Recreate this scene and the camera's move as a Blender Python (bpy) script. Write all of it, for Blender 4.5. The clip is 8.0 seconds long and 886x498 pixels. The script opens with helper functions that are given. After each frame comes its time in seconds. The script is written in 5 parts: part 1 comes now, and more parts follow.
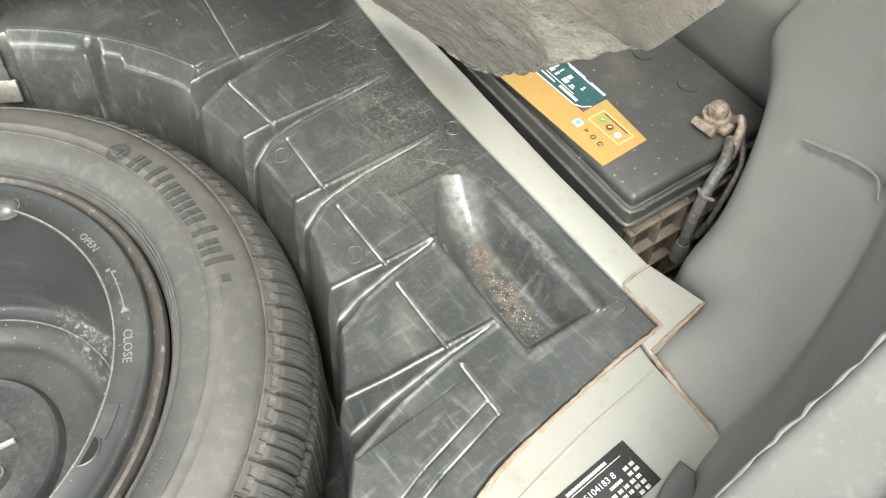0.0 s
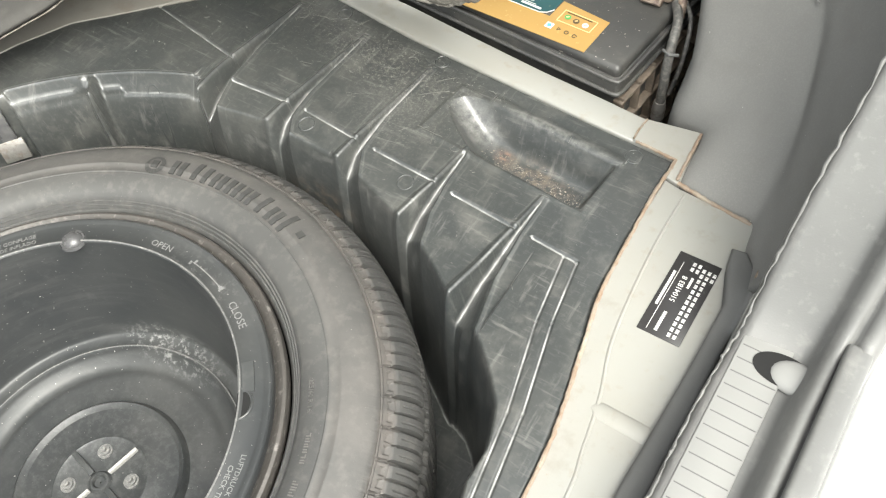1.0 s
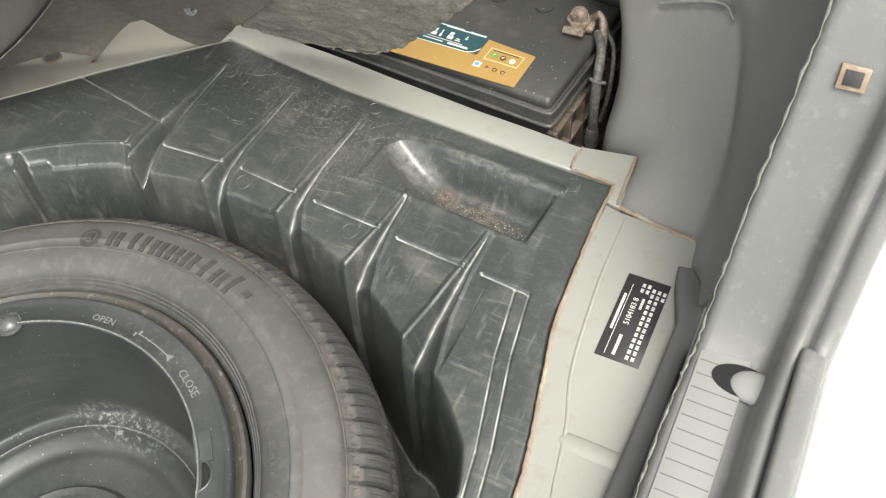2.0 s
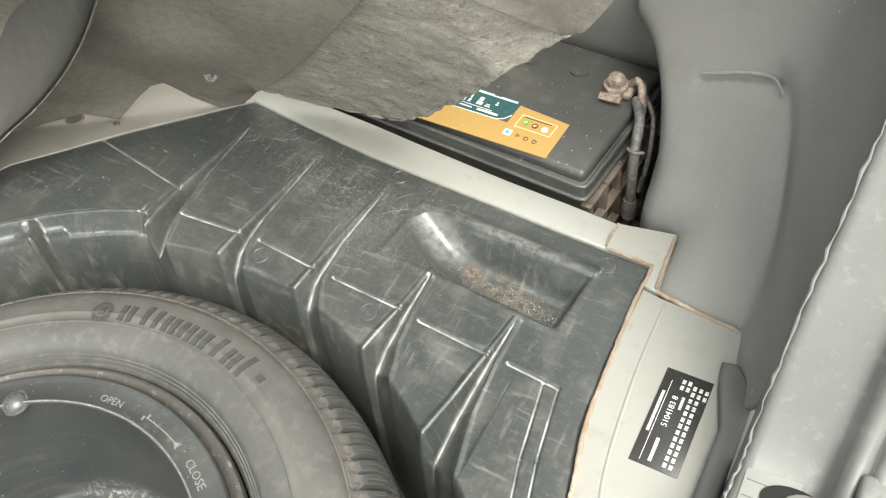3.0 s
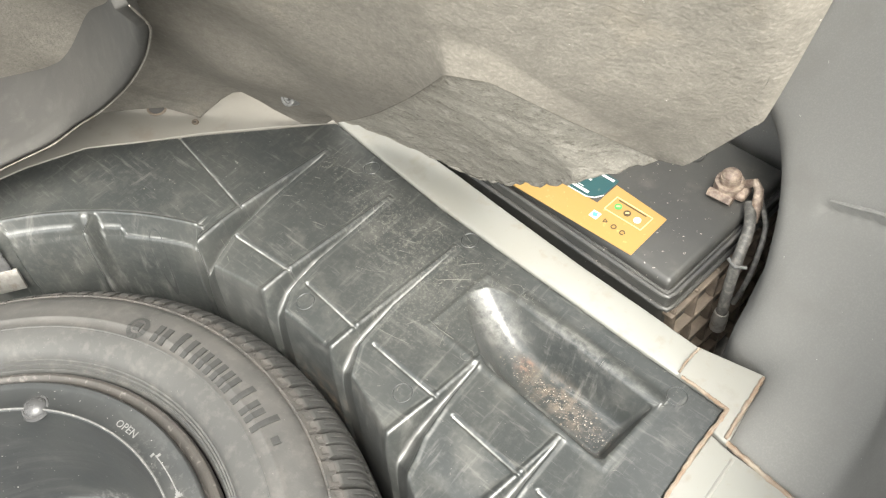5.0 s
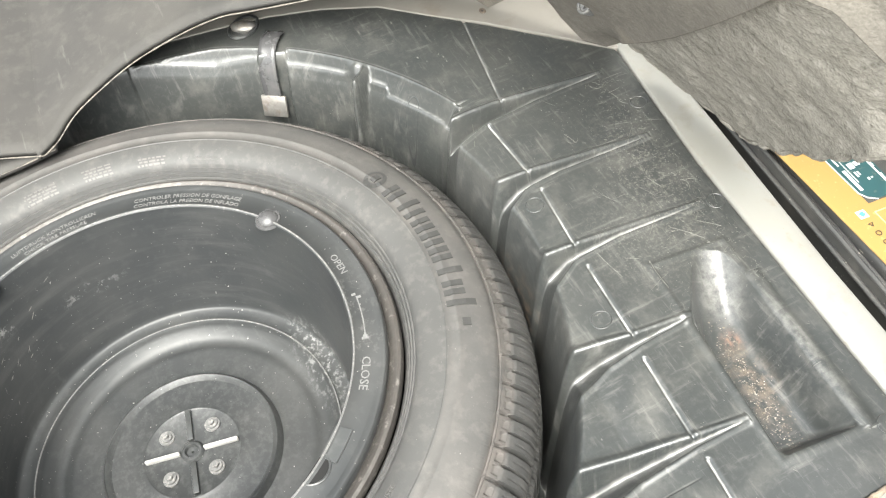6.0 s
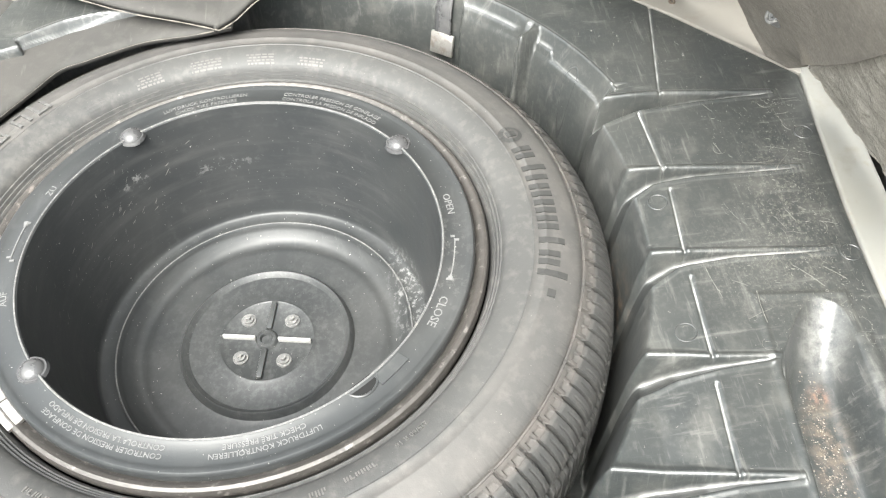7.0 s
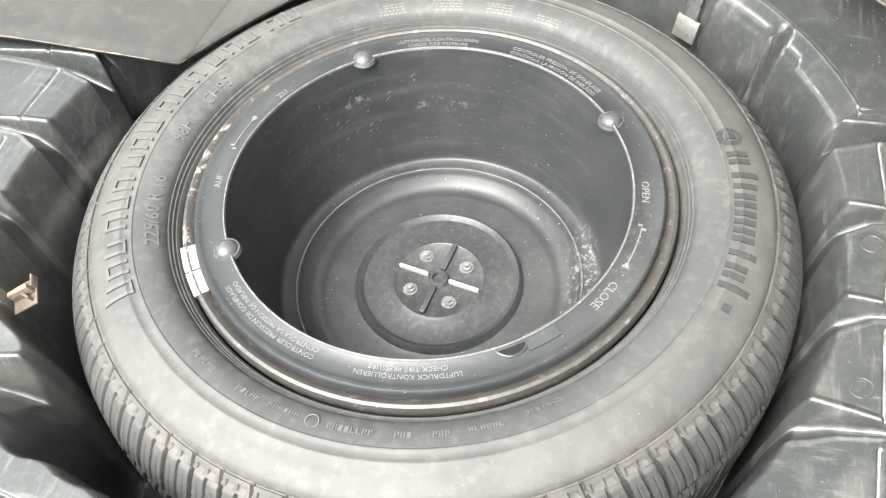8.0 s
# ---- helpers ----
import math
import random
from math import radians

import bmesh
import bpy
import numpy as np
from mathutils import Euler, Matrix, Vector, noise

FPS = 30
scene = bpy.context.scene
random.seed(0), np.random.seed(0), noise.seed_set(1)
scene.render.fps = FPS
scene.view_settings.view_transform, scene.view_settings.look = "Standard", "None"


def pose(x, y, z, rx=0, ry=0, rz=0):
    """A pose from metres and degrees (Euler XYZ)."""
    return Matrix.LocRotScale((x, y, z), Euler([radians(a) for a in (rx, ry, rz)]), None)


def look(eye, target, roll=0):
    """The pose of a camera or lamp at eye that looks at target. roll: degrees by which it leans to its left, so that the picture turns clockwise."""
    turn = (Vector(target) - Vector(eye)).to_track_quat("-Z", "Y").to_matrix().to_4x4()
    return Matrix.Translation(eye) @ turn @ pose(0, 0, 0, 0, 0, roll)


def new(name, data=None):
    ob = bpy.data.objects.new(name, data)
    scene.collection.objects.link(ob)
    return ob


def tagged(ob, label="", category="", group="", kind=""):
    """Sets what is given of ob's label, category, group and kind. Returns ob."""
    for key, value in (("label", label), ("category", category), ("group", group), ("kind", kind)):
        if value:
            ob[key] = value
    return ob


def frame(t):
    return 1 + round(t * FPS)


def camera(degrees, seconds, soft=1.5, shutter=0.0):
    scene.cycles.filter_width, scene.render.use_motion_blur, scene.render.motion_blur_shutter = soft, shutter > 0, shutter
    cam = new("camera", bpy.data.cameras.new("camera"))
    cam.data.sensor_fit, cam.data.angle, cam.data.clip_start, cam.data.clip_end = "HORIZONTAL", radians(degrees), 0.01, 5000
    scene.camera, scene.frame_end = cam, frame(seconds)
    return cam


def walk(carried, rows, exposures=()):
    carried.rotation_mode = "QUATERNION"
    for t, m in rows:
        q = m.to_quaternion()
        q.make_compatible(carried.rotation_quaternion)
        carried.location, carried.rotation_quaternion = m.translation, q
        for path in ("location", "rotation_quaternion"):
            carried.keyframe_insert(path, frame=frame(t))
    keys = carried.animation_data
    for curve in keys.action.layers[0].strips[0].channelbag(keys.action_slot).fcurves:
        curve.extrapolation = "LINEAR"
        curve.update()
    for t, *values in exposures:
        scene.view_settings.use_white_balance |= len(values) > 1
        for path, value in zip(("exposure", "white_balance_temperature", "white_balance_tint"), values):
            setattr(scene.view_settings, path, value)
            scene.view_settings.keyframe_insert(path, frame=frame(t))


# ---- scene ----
cam = camera(55.6, 8.0, soft=1.2)
PATH = [
    (0, (0.515, 0.168, 0.806), (-0.399, 0.886, -0.821), -1.2),
    (0.3, (0.51, 0.142, 0.817), (-0.367, 0.836, -0.841), -1.7),
    (0.5, (0.511, 0.087, 0.821), (-0.373, 0.823, -0.814), -2.2),
    (0.8, (0.507, 0.014, 0.838), (-0.315, 0.828, -0.794), -6.2),
    (1, (0.505, -0.017, 0.849), (-0.238, 0.864, -0.785), -8.5),
    (1.2, (0.514, -0.032, 0.854), (-0.168, 0.914, -0.771), -8.0),
    (2.3, (0.494, 0.0, 0.841), (-0.18, 1.022, -0.741), -8.7),
    (2.5, (0.489, 0.015, 0.84), (-0.222, 1.024, -0.734), -9.9),
    (2.8, (0.483, 0.038, 0.838), (-0.275, 1.044, -0.716), -10.7),
    (3, (0.483, 0.05, 0.837), (-0.292, 1.071, -0.698), -10.9),
    (3.5, (0.483, 0.064, 0.838), (-0.301, 1.12, -0.669), -9.5),
    (4, (0.479, 0.087, 0.838), (-0.323, 1.13, -0.668), -9.1),
    (4.2, (0.477, 0.101, 0.838), (-0.344, 1.125, -0.671), -9.1),
    (5.3, (0.44, 0.184, 0.83), (-0.605, 0.885, -0.724), -10.3),
    (5.5, (0.439, 0.177, 0.82), (-0.668, 0.786, -0.731), -9.8),
    (5.8, (0.44, 0.146, 0.822), (-0.694, 0.639, -0.75), -7.2),
    (6, (0.453, 0.126, 0.811), (-0.714, 0.544, -0.759), -7.4),
    (6.2, (0.462, 0.11, 0.796), (-0.696, 0.468, -0.795), -7.7),
    (6.5, (0.482, 0.098, 0.78), (-0.678, 0.456, -0.809), -3.8),
    (6.8, (0.484, 0.131, 0.788), (-0.735, 0.345, -0.784), -3.6),
    (7, (0.483, 0.155, 0.787), (-0.756, 0.235, -0.781), -2.9),
    (7.2, (0.481, 0.172, 0.783), (-0.752, 0.133, -0.791), -2.3),
    (7.5, (0.481, 0.175, 0.774), (-0.72, 0.007, -0.816), -2.3),
    (7.8, (0.487, 0.171, 0.768), (-0.702, -0.139, -0.809), -4.1),
    (8, (0.484, 0.173, 0.788), (-0.657, -0.215, -0.809), -6.3),
]
EXPOSURES = [(0.0, 2.20, 6760, 3), (0.5, 2.31, 6760, 3), (1.0, 2.13, 6720, 5), (2.3, 1.76, 6780, 4), (2.5, 1.80, 6780, 4), (3.0, 2.10, 6800, 3), (3.5, 2.17, 6830, 3), (4.0, 2.19, 6860, 5), (5.3, 2.47, 6820, 6), (6.0, 2.57, 6680, 6), (6.5, 2.67, 6630, 6), (7.0, 2.67, 6580, 6), (8.0, 2.70, 6580, 6)]
walk(cam, [(t, look(eye, target, roll)) for t, eye, target, roll in PATH], EXPOSURES)


# ---- light ----
world = bpy.data.worlds.new("sky")
scene.world = world
world.use_nodes = True
wt = world.node_tree
sky = wt.nodes.new("ShaderNodeTexSky")
sky.sky_type = "NISHITA"
sky.sun_disc = False
sky.sun_elevation = radians(58)
sky.sun_rotation = radians(116.5)
sky.air_density, sky.dust_density = 1.0, 4.0
wt.nodes["Background"].inputs["Strength"].default_value = 0.15
cloud = wt.nodes.new("ShaderNodeHueSaturation")
cloud.inputs["Saturation"].default_value = 0.25
wt.links.new(sky.outputs[0], cloud.inputs["Color"])
wt.links.new(cloud.outputs[0], wt.nodes["Background"].inputs["Color"])
sun = new("sun", bpy.data.lights.new("sun", "SUN"))
sun.data.energy, sun.data.angle, sun.data.color = 1.3, radians(50), (1.0, 0.98, 0.95)
sun.matrix_world = look((1.1, -0.55, 2.0), (0, 0, 0))


# ---- materials ----
def material(name, base, rough, metal=0.0, spots=(), bump=(), coat=0.0, spec=0.5, patches=(), worn_glint=None, bands=()):
    """spots: (scale, low, high, colour, amount, detail[, stretch]) noise layers; bump: (scale, strength, distance)."""
    m = bpy.data.materials.new(name)
    m.use_nodes = True
    nt = m.node_tree
    b = nt.nodes["Principled BSDF"]
    b.inputs["Roughness"].default_value = rough
    b.inputs["Metallic"].default_value = metal
    b.inputs["Coat Weight"].default_value = coat
    b.inputs["Specular IOR Level"].default_value = spec
    co = nt.nodes.new("ShaderNodeTexCoord").outputs["Object"]
    rgb = nt.nodes.new("ShaderNodeRGB")
    rgb.outputs[0].default_value = (*base, 1)
    out, wear = rgb.outputs[0], None
    for sp in spots:
        sc, lo, hi, colour, amount, detail = sp[:6]
        src = co
        if len(sp) > 6:
            mp = nt.nodes.new("ShaderNodeMapping")
            mp.inputs["Scale"].default_value = sp[6]
            if len(sp) > 7:
                mp.inputs["Rotation"].default_value = [radians(a) for a in sp[7]]
            nt.links.new(co, mp.inputs[0])
            src = mp.outputs[0]
        n = nt.nodes.new("ShaderNodeTexNoise")
        n.inputs["Scale"].default_value, n.inputs["Detail"].default_value = sc, detail
        n.inputs["Roughness"].default_value = 0.62
        nt.links.new(src, n.inputs["Vector"])
        r = nt.nodes.new("ShaderNodeMapRange")
        r.inputs["From Min"].default_value, r.inputs["From Max"].default_value = lo, hi
        r.inputs["To Max"].default_value = amount
        nt.links.new(n.outputs["Fac"], r.inputs["Value"])
        mx = nt.nodes.new("ShaderNodeMix")
        mx.data_type = "RGBA"
        nt.links.new(r.outputs[0], mx.inputs["Factor"])
        nt.links.new(out, mx.inputs["A"])
        mx.inputs["B"].default_value = (*colour, 1)
        out, wear = mx.outputs["Result"], r.outputs[0]
    for centre, radii, turn, amount, colour, sc, soft in patches:
        # dust, or brightness painted as colour, about one place, broken up by noise
        d = nt.nodes.new("ShaderNodeMapping")
        d.vector_type = "TEXTURE"
        d.inputs["Location"].default_value = centre
        d.inputs["Rotation"].default_value = (0, 0, radians(turn))
        d.inputs["Scale"].default_value = radii
        nt.links.new(co, d.inputs[0])
        ln = nt.nodes.new("ShaderNodeVectorMath")
        ln.operation = "LENGTH"
        nt.links.new(d.outputs[0], ln.inputs[0])
        r = nt.nodes.new("ShaderNodeMapRange")
        r.interpolation_type = "SMOOTHSTEP"
        r.inputs["From Min"].default_value, r.inputs["From Max"].default_value = 1.0, 0.15
        r.inputs["To Min"].default_value, r.inputs["To Max"].default_value = 0.0, 1.0
        nt.links.new(ln.outputs["Value"], r.inputs["Value"])
        n = nt.nodes.new("ShaderNodeTexNoise")
        n.inputs["Scale"].default_value, n.inputs["Detail"].default_value, n.inputs["Roughness"].default_value = sc, 9, 0.7
        nt.links.new(co, n.inputs["Vector"])
        q = nt.nodes.new("ShaderNodeMapRange")
        q.inputs["From Min"].default_value, q.inputs["From Max"].default_value = 0.55 - soft, 0.60 + 0.3 * soft
        q.inputs["To Max"].default_value = amount
        nt.links.new(n.outputs["Fac"], q.inputs["Value"])
        mul = nt.nodes.new("ShaderNodeMath")
        mul.operation = "MULTIPLY"
        nt.links.new(r.outputs[0], mul.inputs[0])
        nt.links.new(q.outputs[0], mul.inputs[1])
        mx = nt.nodes.new("ShaderNodeMix")
        mx.data_type = "RGBA"
        nt.links.new(mul.outputs[0], mx.inputs["Factor"])
        nt.links.new(out, mx.inputs["A"])
        mx.inputs["B"].default_value = (*colour, 1)
        out = mx.outputs["Result"]
    for r0, r1, soft, colour, amount, sc in bands:
        # a ring of dust round the object's axis
        flat = nt.nodes.new("ShaderNodeVectorMath")
        flat.operation = "MULTIPLY"
        flat.inputs[1].default_value = (1, 1, 0)
        nt.links.new(co, flat.inputs[0])
        ln = nt.nodes.new("ShaderNodeVectorMath")
        ln.operation = "LENGTH"
        nt.links.new(flat.outputs[0], ln.inputs[0])
        n = nt.nodes.new("ShaderNodeTexNoise")
        n.inputs["Scale"].default_value, n.inputs["Detail"].default_value, n.inputs["Roughness"].default_value = sc, 6, 0.65
        nt.links.new(co, n.inputs["Vector"])
        q = nt.nodes.new("ShaderNodeMapRange")
        q.inputs["From Min"].default_value, q.inputs["From Max"].default_value = 0.30, 0.66
        q.inputs["To Max"].default_value = amount
        nt.links.new(n.outputs["Fac"], q.inputs["Value"])
        fac = q.outputs[0]
        for edge, way in ((r0, soft), (r1, -soft)):
            r = nt.nodes.new("ShaderNodeMapRange")
            r.interpolation_type = "SMOOTHSTEP"
            r.inputs["From Min"].default_value, r.inputs["From Max"].default_value = edge - way, edge + way
            nt.links.new(ln.outputs["Value"], r.inputs["Value"])
            mul = nt.nodes.new("ShaderNodeMath")
            mul.operation = "MULTIPLY"
            nt.links.new(r.outputs[0], mul.inputs[0])
            nt.links.new(fac, mul.inputs[1])
            fac = mul.outputs[0]
        mx = nt.nodes.new("ShaderNodeMix")
        mx.data_type = "RGBA"
        nt.links.new(fac, mx.inputs["Factor"])
        nt.links.new(out, mx.inputs["A"])
        mx.inputs["B"].default_value = (*colour, 1)
        out = mx.outputs["Result"]
    if worn_glint:
        # convex edges paled, unevenly: wear, with their highlight painted into the colour
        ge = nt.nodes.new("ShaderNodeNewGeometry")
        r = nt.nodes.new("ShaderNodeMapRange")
        r.inputs["From Min"].default_value, r.inputs["From Max"].default_value = worn_glint[0], worn_glint[1]
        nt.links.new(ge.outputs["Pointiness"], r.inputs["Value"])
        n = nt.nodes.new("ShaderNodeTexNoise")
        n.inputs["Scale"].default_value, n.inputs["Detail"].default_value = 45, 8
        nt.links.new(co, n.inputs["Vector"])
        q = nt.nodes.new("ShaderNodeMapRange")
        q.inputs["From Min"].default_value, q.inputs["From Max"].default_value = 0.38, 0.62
        q.inputs["To Min"].default_value, q.inputs["To Max"].default_value = 0.25, worn_glint[3]
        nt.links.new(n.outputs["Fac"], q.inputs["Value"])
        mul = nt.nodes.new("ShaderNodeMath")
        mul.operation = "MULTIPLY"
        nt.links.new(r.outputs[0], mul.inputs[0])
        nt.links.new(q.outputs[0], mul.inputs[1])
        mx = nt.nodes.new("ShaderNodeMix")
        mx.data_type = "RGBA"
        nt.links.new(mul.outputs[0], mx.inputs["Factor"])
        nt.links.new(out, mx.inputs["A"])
        mx.inputs["B"].default_value = (*worn_glint[2], 1)
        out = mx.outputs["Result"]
    nt.links.new(out, b.inputs["Base Color"])
    if wear is not None:
        rr = nt.nodes.new("ShaderNodeMapRange")
        rr.inputs["To Min"].default_value, rr.inputs["To Max"].default_value = rough, min(1.0, rough + 0.3)
        nt.links.new(wear, rr.inputs["Value"])
        nt.links.new(rr.outputs[0], b.inputs["Roughness"])
    prev = None
    for sc, strength, dist in bump:
        n = nt.nodes.new("ShaderNodeTexNoise")
        n.inputs["Scale"].default_value, n.inputs["Detail"].default_value = sc, 4
        nt.links.new(co, n.inputs["Vector"])
        bp = nt.nodes.new("ShaderNodeBump")
        bp.inputs["Strength"].default_value, bp.inputs["Distance"].default_value = strength, dist
        nt.links.new(n.outputs["Fac"], bp.inputs["Height"])
        if prev:
            nt.links.new(prev, bp.inputs["Normal"])
        prev = bp.outputs[0]
    if prev:
        nt.links.new(prev, b.inputs["Normal"])
    return m


PLASTIC = material("moulded_black_plastic", (0.030, 0.033, 0.033), 0.29, spec=0.68, worn_glint=(0.505, 0.555, (0.34, 0.34, 0.33), 0.9),
                   spots=[(5, 0.40, 0.75, (0.060, 0.061, 0.057), 0.8, 6),
                          (28, 0.52, 0.70, (0.115, 0.113, 0.104), 0.42, 9),
                          (150, 0.52, 0.72, (0.105, 0.104, 0.097), 0.35, 9),
                          (75, 0.58, 0.72, (0.16, 0.157, 0.146), 0.20, 9, (1, 4, 1), (0, 0, 64)),
                          (70, 0.59, 0.72, (0.16, 0.157, 0.146), 0.20, 9, (4, 1, 1), (0, 0, 25)),
                          (22, 0.58, 0.70, (0.17, 0.167, 0.157), 0.42, 9, (1, 9, 1), (0, 0, 64)),
                          (17, 0.59, 0.70, (0.17, 0.167, 0.157), 0.42, 9, (7, 1, 1), (0, 0, 33)),
                          (420, 0.73, 0.79, (0.45, 0.44, 0.40), 0.6, 3),
                          (34, 0.67, 0.74, (0.28, 0.275, 0.26), 0.20, 3, (1, 26, 1), (0, 0, 38)),
                          (30, 0.68, 0.75, (0.28, 0.275, 0.26), 0.20, 3, (24, 1, 1), (0, 0, 21)),
                          (38, 0.68, 0.75, (0.28, 0.275, 0.26), 0.20, 3, (1, 12, 1), (0, 0, -57))],
                   patches=[((.05, .475, .24), (.15, .055, .05), -8, .45, (0.22, 0.21, 0.185), 320, .03),
                            ((.105, .42, .24), (.08, .06, .05), 0, .35, (0.20, 0.193, 0.175), 360, .03),
                            # the dish's ramp: pale scuff, with the slope's highlight painted in
                            ((.170, .462, .228), (.052, .026, .03), -12, .6, (0.24, 0.235, 0.225), 120, .18),
                            ((.25, .480, .24), (.10, .010, .02), -5, .5, (0.24, 0.235, 0.22), 120, .15),
                            ((.208, .450, .215), (.014, .012, .02), 0, .7, (0.24, 0.135, 0.10), 200, .10),
                            ((.245, .443, .21), (.062, .022, .03), -10, .6, (0.20, 0.155, 0.115), 90, .12),
                            ((.05, .345, .13), (.08, .04, .07), 0, .75, (0.23, 0.175, 0.13), 70, .05),
                            # dusty wall beside the tyre, lens haze painted in as paler grey
                            ((.17, -.315, .16), (.20, .20, .16), 0, .6, (0.20, 0.188, 0.165), 30, .22),
                            ((.03, -.360, .172), (.13, .06, .022), -8, .8, (0.27, 0.25, 0.22), 70, .30),
                            ((-.25, .30, .19), (.12, .08, .03), 50, .22, (0.15, 0.145, 0.13), 110, .05)],
                   bump=[(900, 0.14, 0.0005), (110, 0.16, 0.0016), (24, 0.12, 0.004)])
TUB = material("black_plastic_tub", (0.026, 0.028, 0.029), 0.40, spec=0.40,
               spots=[(7, 0.40, 0.75, (0.046, 0.047, 0.046), 0.8, 5),
                      (330, 0.715, 0.76, (0.45, 0.44, 0.40), 0.7, 2),
                      (9, 0.50, 0.72, (0.075, 0.075, 0.073), 0.4, 7, (1, 1, 8)),
                      (26, 0.60, 0.74, (0.12, 0.12, 0.117), 0.14, 7, (2, 1, 5), (25, 0, 30)),
                      (22, 0.61, 0.74, (0.12, 0.12, 0.117), 0.14, 7, (1, 5, 2), (0, 40, -50)),
                      (70, 0.56, 0.70, (0.10, 0.10, 0.097), 0.12, 8)],
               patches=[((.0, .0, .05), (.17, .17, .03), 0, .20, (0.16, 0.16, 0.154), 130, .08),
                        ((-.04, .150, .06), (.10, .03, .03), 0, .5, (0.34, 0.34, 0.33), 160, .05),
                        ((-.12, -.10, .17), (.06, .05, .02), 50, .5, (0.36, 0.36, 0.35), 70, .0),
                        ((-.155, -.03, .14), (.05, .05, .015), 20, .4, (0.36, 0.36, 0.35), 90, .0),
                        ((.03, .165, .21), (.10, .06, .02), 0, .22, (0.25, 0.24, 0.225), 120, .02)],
               bump=[(700, 0.12, 0.0005), (40, 0.10, 0.003)])
FITTING = material("plain_black_fitting_plastic", (0.038, 0.040, 0.040), 0.32, spots=[(60, 0.5, 0.75, (0.09, 0.09, 0.085), 0.6, 6)], bump=[(500, 0.15, 0.0006)])
STUD = material("dusty_stud_and_glint_plastic", (0.11, 0.11, 0.108), 0.4, spots=[(300, 0.5, 0.7, (0.28, 0.27, 0.25), 0.7, 4)])
BINDING = material("worn_edge_binding", (0.15, 0.137, 0.118), 0.8, spots=[(90, 0.45, 0.65, (0.09, 0.08, 0.07), 0.8, 6), (40, 0.55, 0.7, (0.27, 0.25, 0.215), 0.7, 5)])
LINT = material("pale_lint_and_scratches", (0.18, 0.174, 0.160), 0.85, spots=[(60, 0.4, 0.7, (0.17, 0.165, 0.15), 0.8, 3)])
WEAR = material("bare_worn_plastic", (0.36, 0.355, 0.34), 0.45, spots=[(260, 0.45, 0.7, (0.25, 0.25, 0.24), 0.6, 4)])
GLOSS = material("glossy_black_plastic", (0.058, 0.058, 0.059), 0.27, spots=[(60, 0.5, 0.75, (0.16, 0.155, 0.15), 0.4, 6)])
RUBBER = material("tyre_rubber", (0.046, 0.046, 0.045), 0.58, spec=0.4,
                  spots=[(6, 0.38, 0.72, (0.070, 0.069, 0.066), 0.8, 6),
                         (90, 0.5, 0.75, (0.120, 0.114, 0.105), 0.5, 7),
                         (520, 0.73, 0.79, (0.45, 0.44, 0.40), 0.5, 2)],
                  # one side of the tyre paled: its stronger light put into the colour
                  patches=[((-.12, -.26, .21), (.26, .20, .20), 0, .3, (0.15, 0.14, 0.128), 60, .12)],
                  bands=[(.2665, .3045, .0016, (0.125, 0.115, 0.107), .42, 14), (.3055, .3190, .002, (0.130, 0.112, 0.100), .42, 40)],
                  bump=[(800, 0.18, 0.0006), (120, 0.12, 0.0015)])
# near-black colour that stands for shade inside openings
HOLE_SHADE = material("hole_shade_black", (0.012, 0.012, 0.012), 0.9, spec=0.2)
CHALK = material("dusty_raised_rubber", (0.088, 0.086, 0.082), 0.5, spots=[(220, 0.45, 0.68, (0.07, 0.07, 0.068), 0.7, 5)])
PRINT = material("faint_moulded_print", (0.097, 0.093, 0.088), 0.6)
LOGO = material("dark_moulded_letter_rubber", (0.030, 0.030, 0.029), 0.6, spots=[(200, 0.5, 0.7, (0.06, 0.058, 0.055), 0.6, 4)])
PALE = material("pale_grey_marking", (0.14, 0.14, 0.137), 0.5, spots=[(260, 0.45, 0.7, (0.085, 0.085, 0.083), 0.7, 4)])
STEEL = material("black_painted_rim_steel", (0.060, 0.056, 0.052), 0.42, 0.25,
                 # pale on one side: the bare rim's reflection painted into the colour
                 patches=[((.04, -.215, .205), (.19, .11, .06), 0, .8, (0.50, 0.43, 0.39), 80, .02)],
                 spots=[(55, 0.42, 0.66, (0.075, 0.068, 0.062), 0.7, 7), (130, 0.57, 0.68, (0.30, 0.28, 0.26), 0.4, 6)],
                 bump=[(150, 0.5, 0.0015)])
BARE = material("bare_zinc_metal", (0.46, 0.445, 0.42), 0.40, 0.85,
                spots=[(90, 0.45, 0.66, (0.24, 0.21, 0.18), 0.8, 6)], bump=[(200, 0.4, 0.001), (60, 0.3, 0.002)])
CREAM = material("cream_body_paint", (0.222, 0.221, 0.204), 0.45, coat=0.1,
                 spots=[(9, 0.42, 0.72, (0.215, 0.205, 0.180), 0.7, 6), (70, 0.58, 0.72, (0.19, 0.155, 0.115), 0.4, 7), (26, 0.60, 0.70, (0.16, 0.14, 0.115), 0.35, 8),
                        (350, 0.70, 0.76, (0.22, 0.18, 0.13), 0.6, 3)],
                 bump=[(60, 0.08, 0.002)])
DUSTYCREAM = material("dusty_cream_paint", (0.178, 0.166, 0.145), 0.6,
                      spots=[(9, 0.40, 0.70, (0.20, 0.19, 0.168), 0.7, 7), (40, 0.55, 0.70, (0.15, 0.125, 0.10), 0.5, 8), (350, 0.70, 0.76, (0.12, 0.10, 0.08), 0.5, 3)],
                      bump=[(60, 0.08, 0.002)])
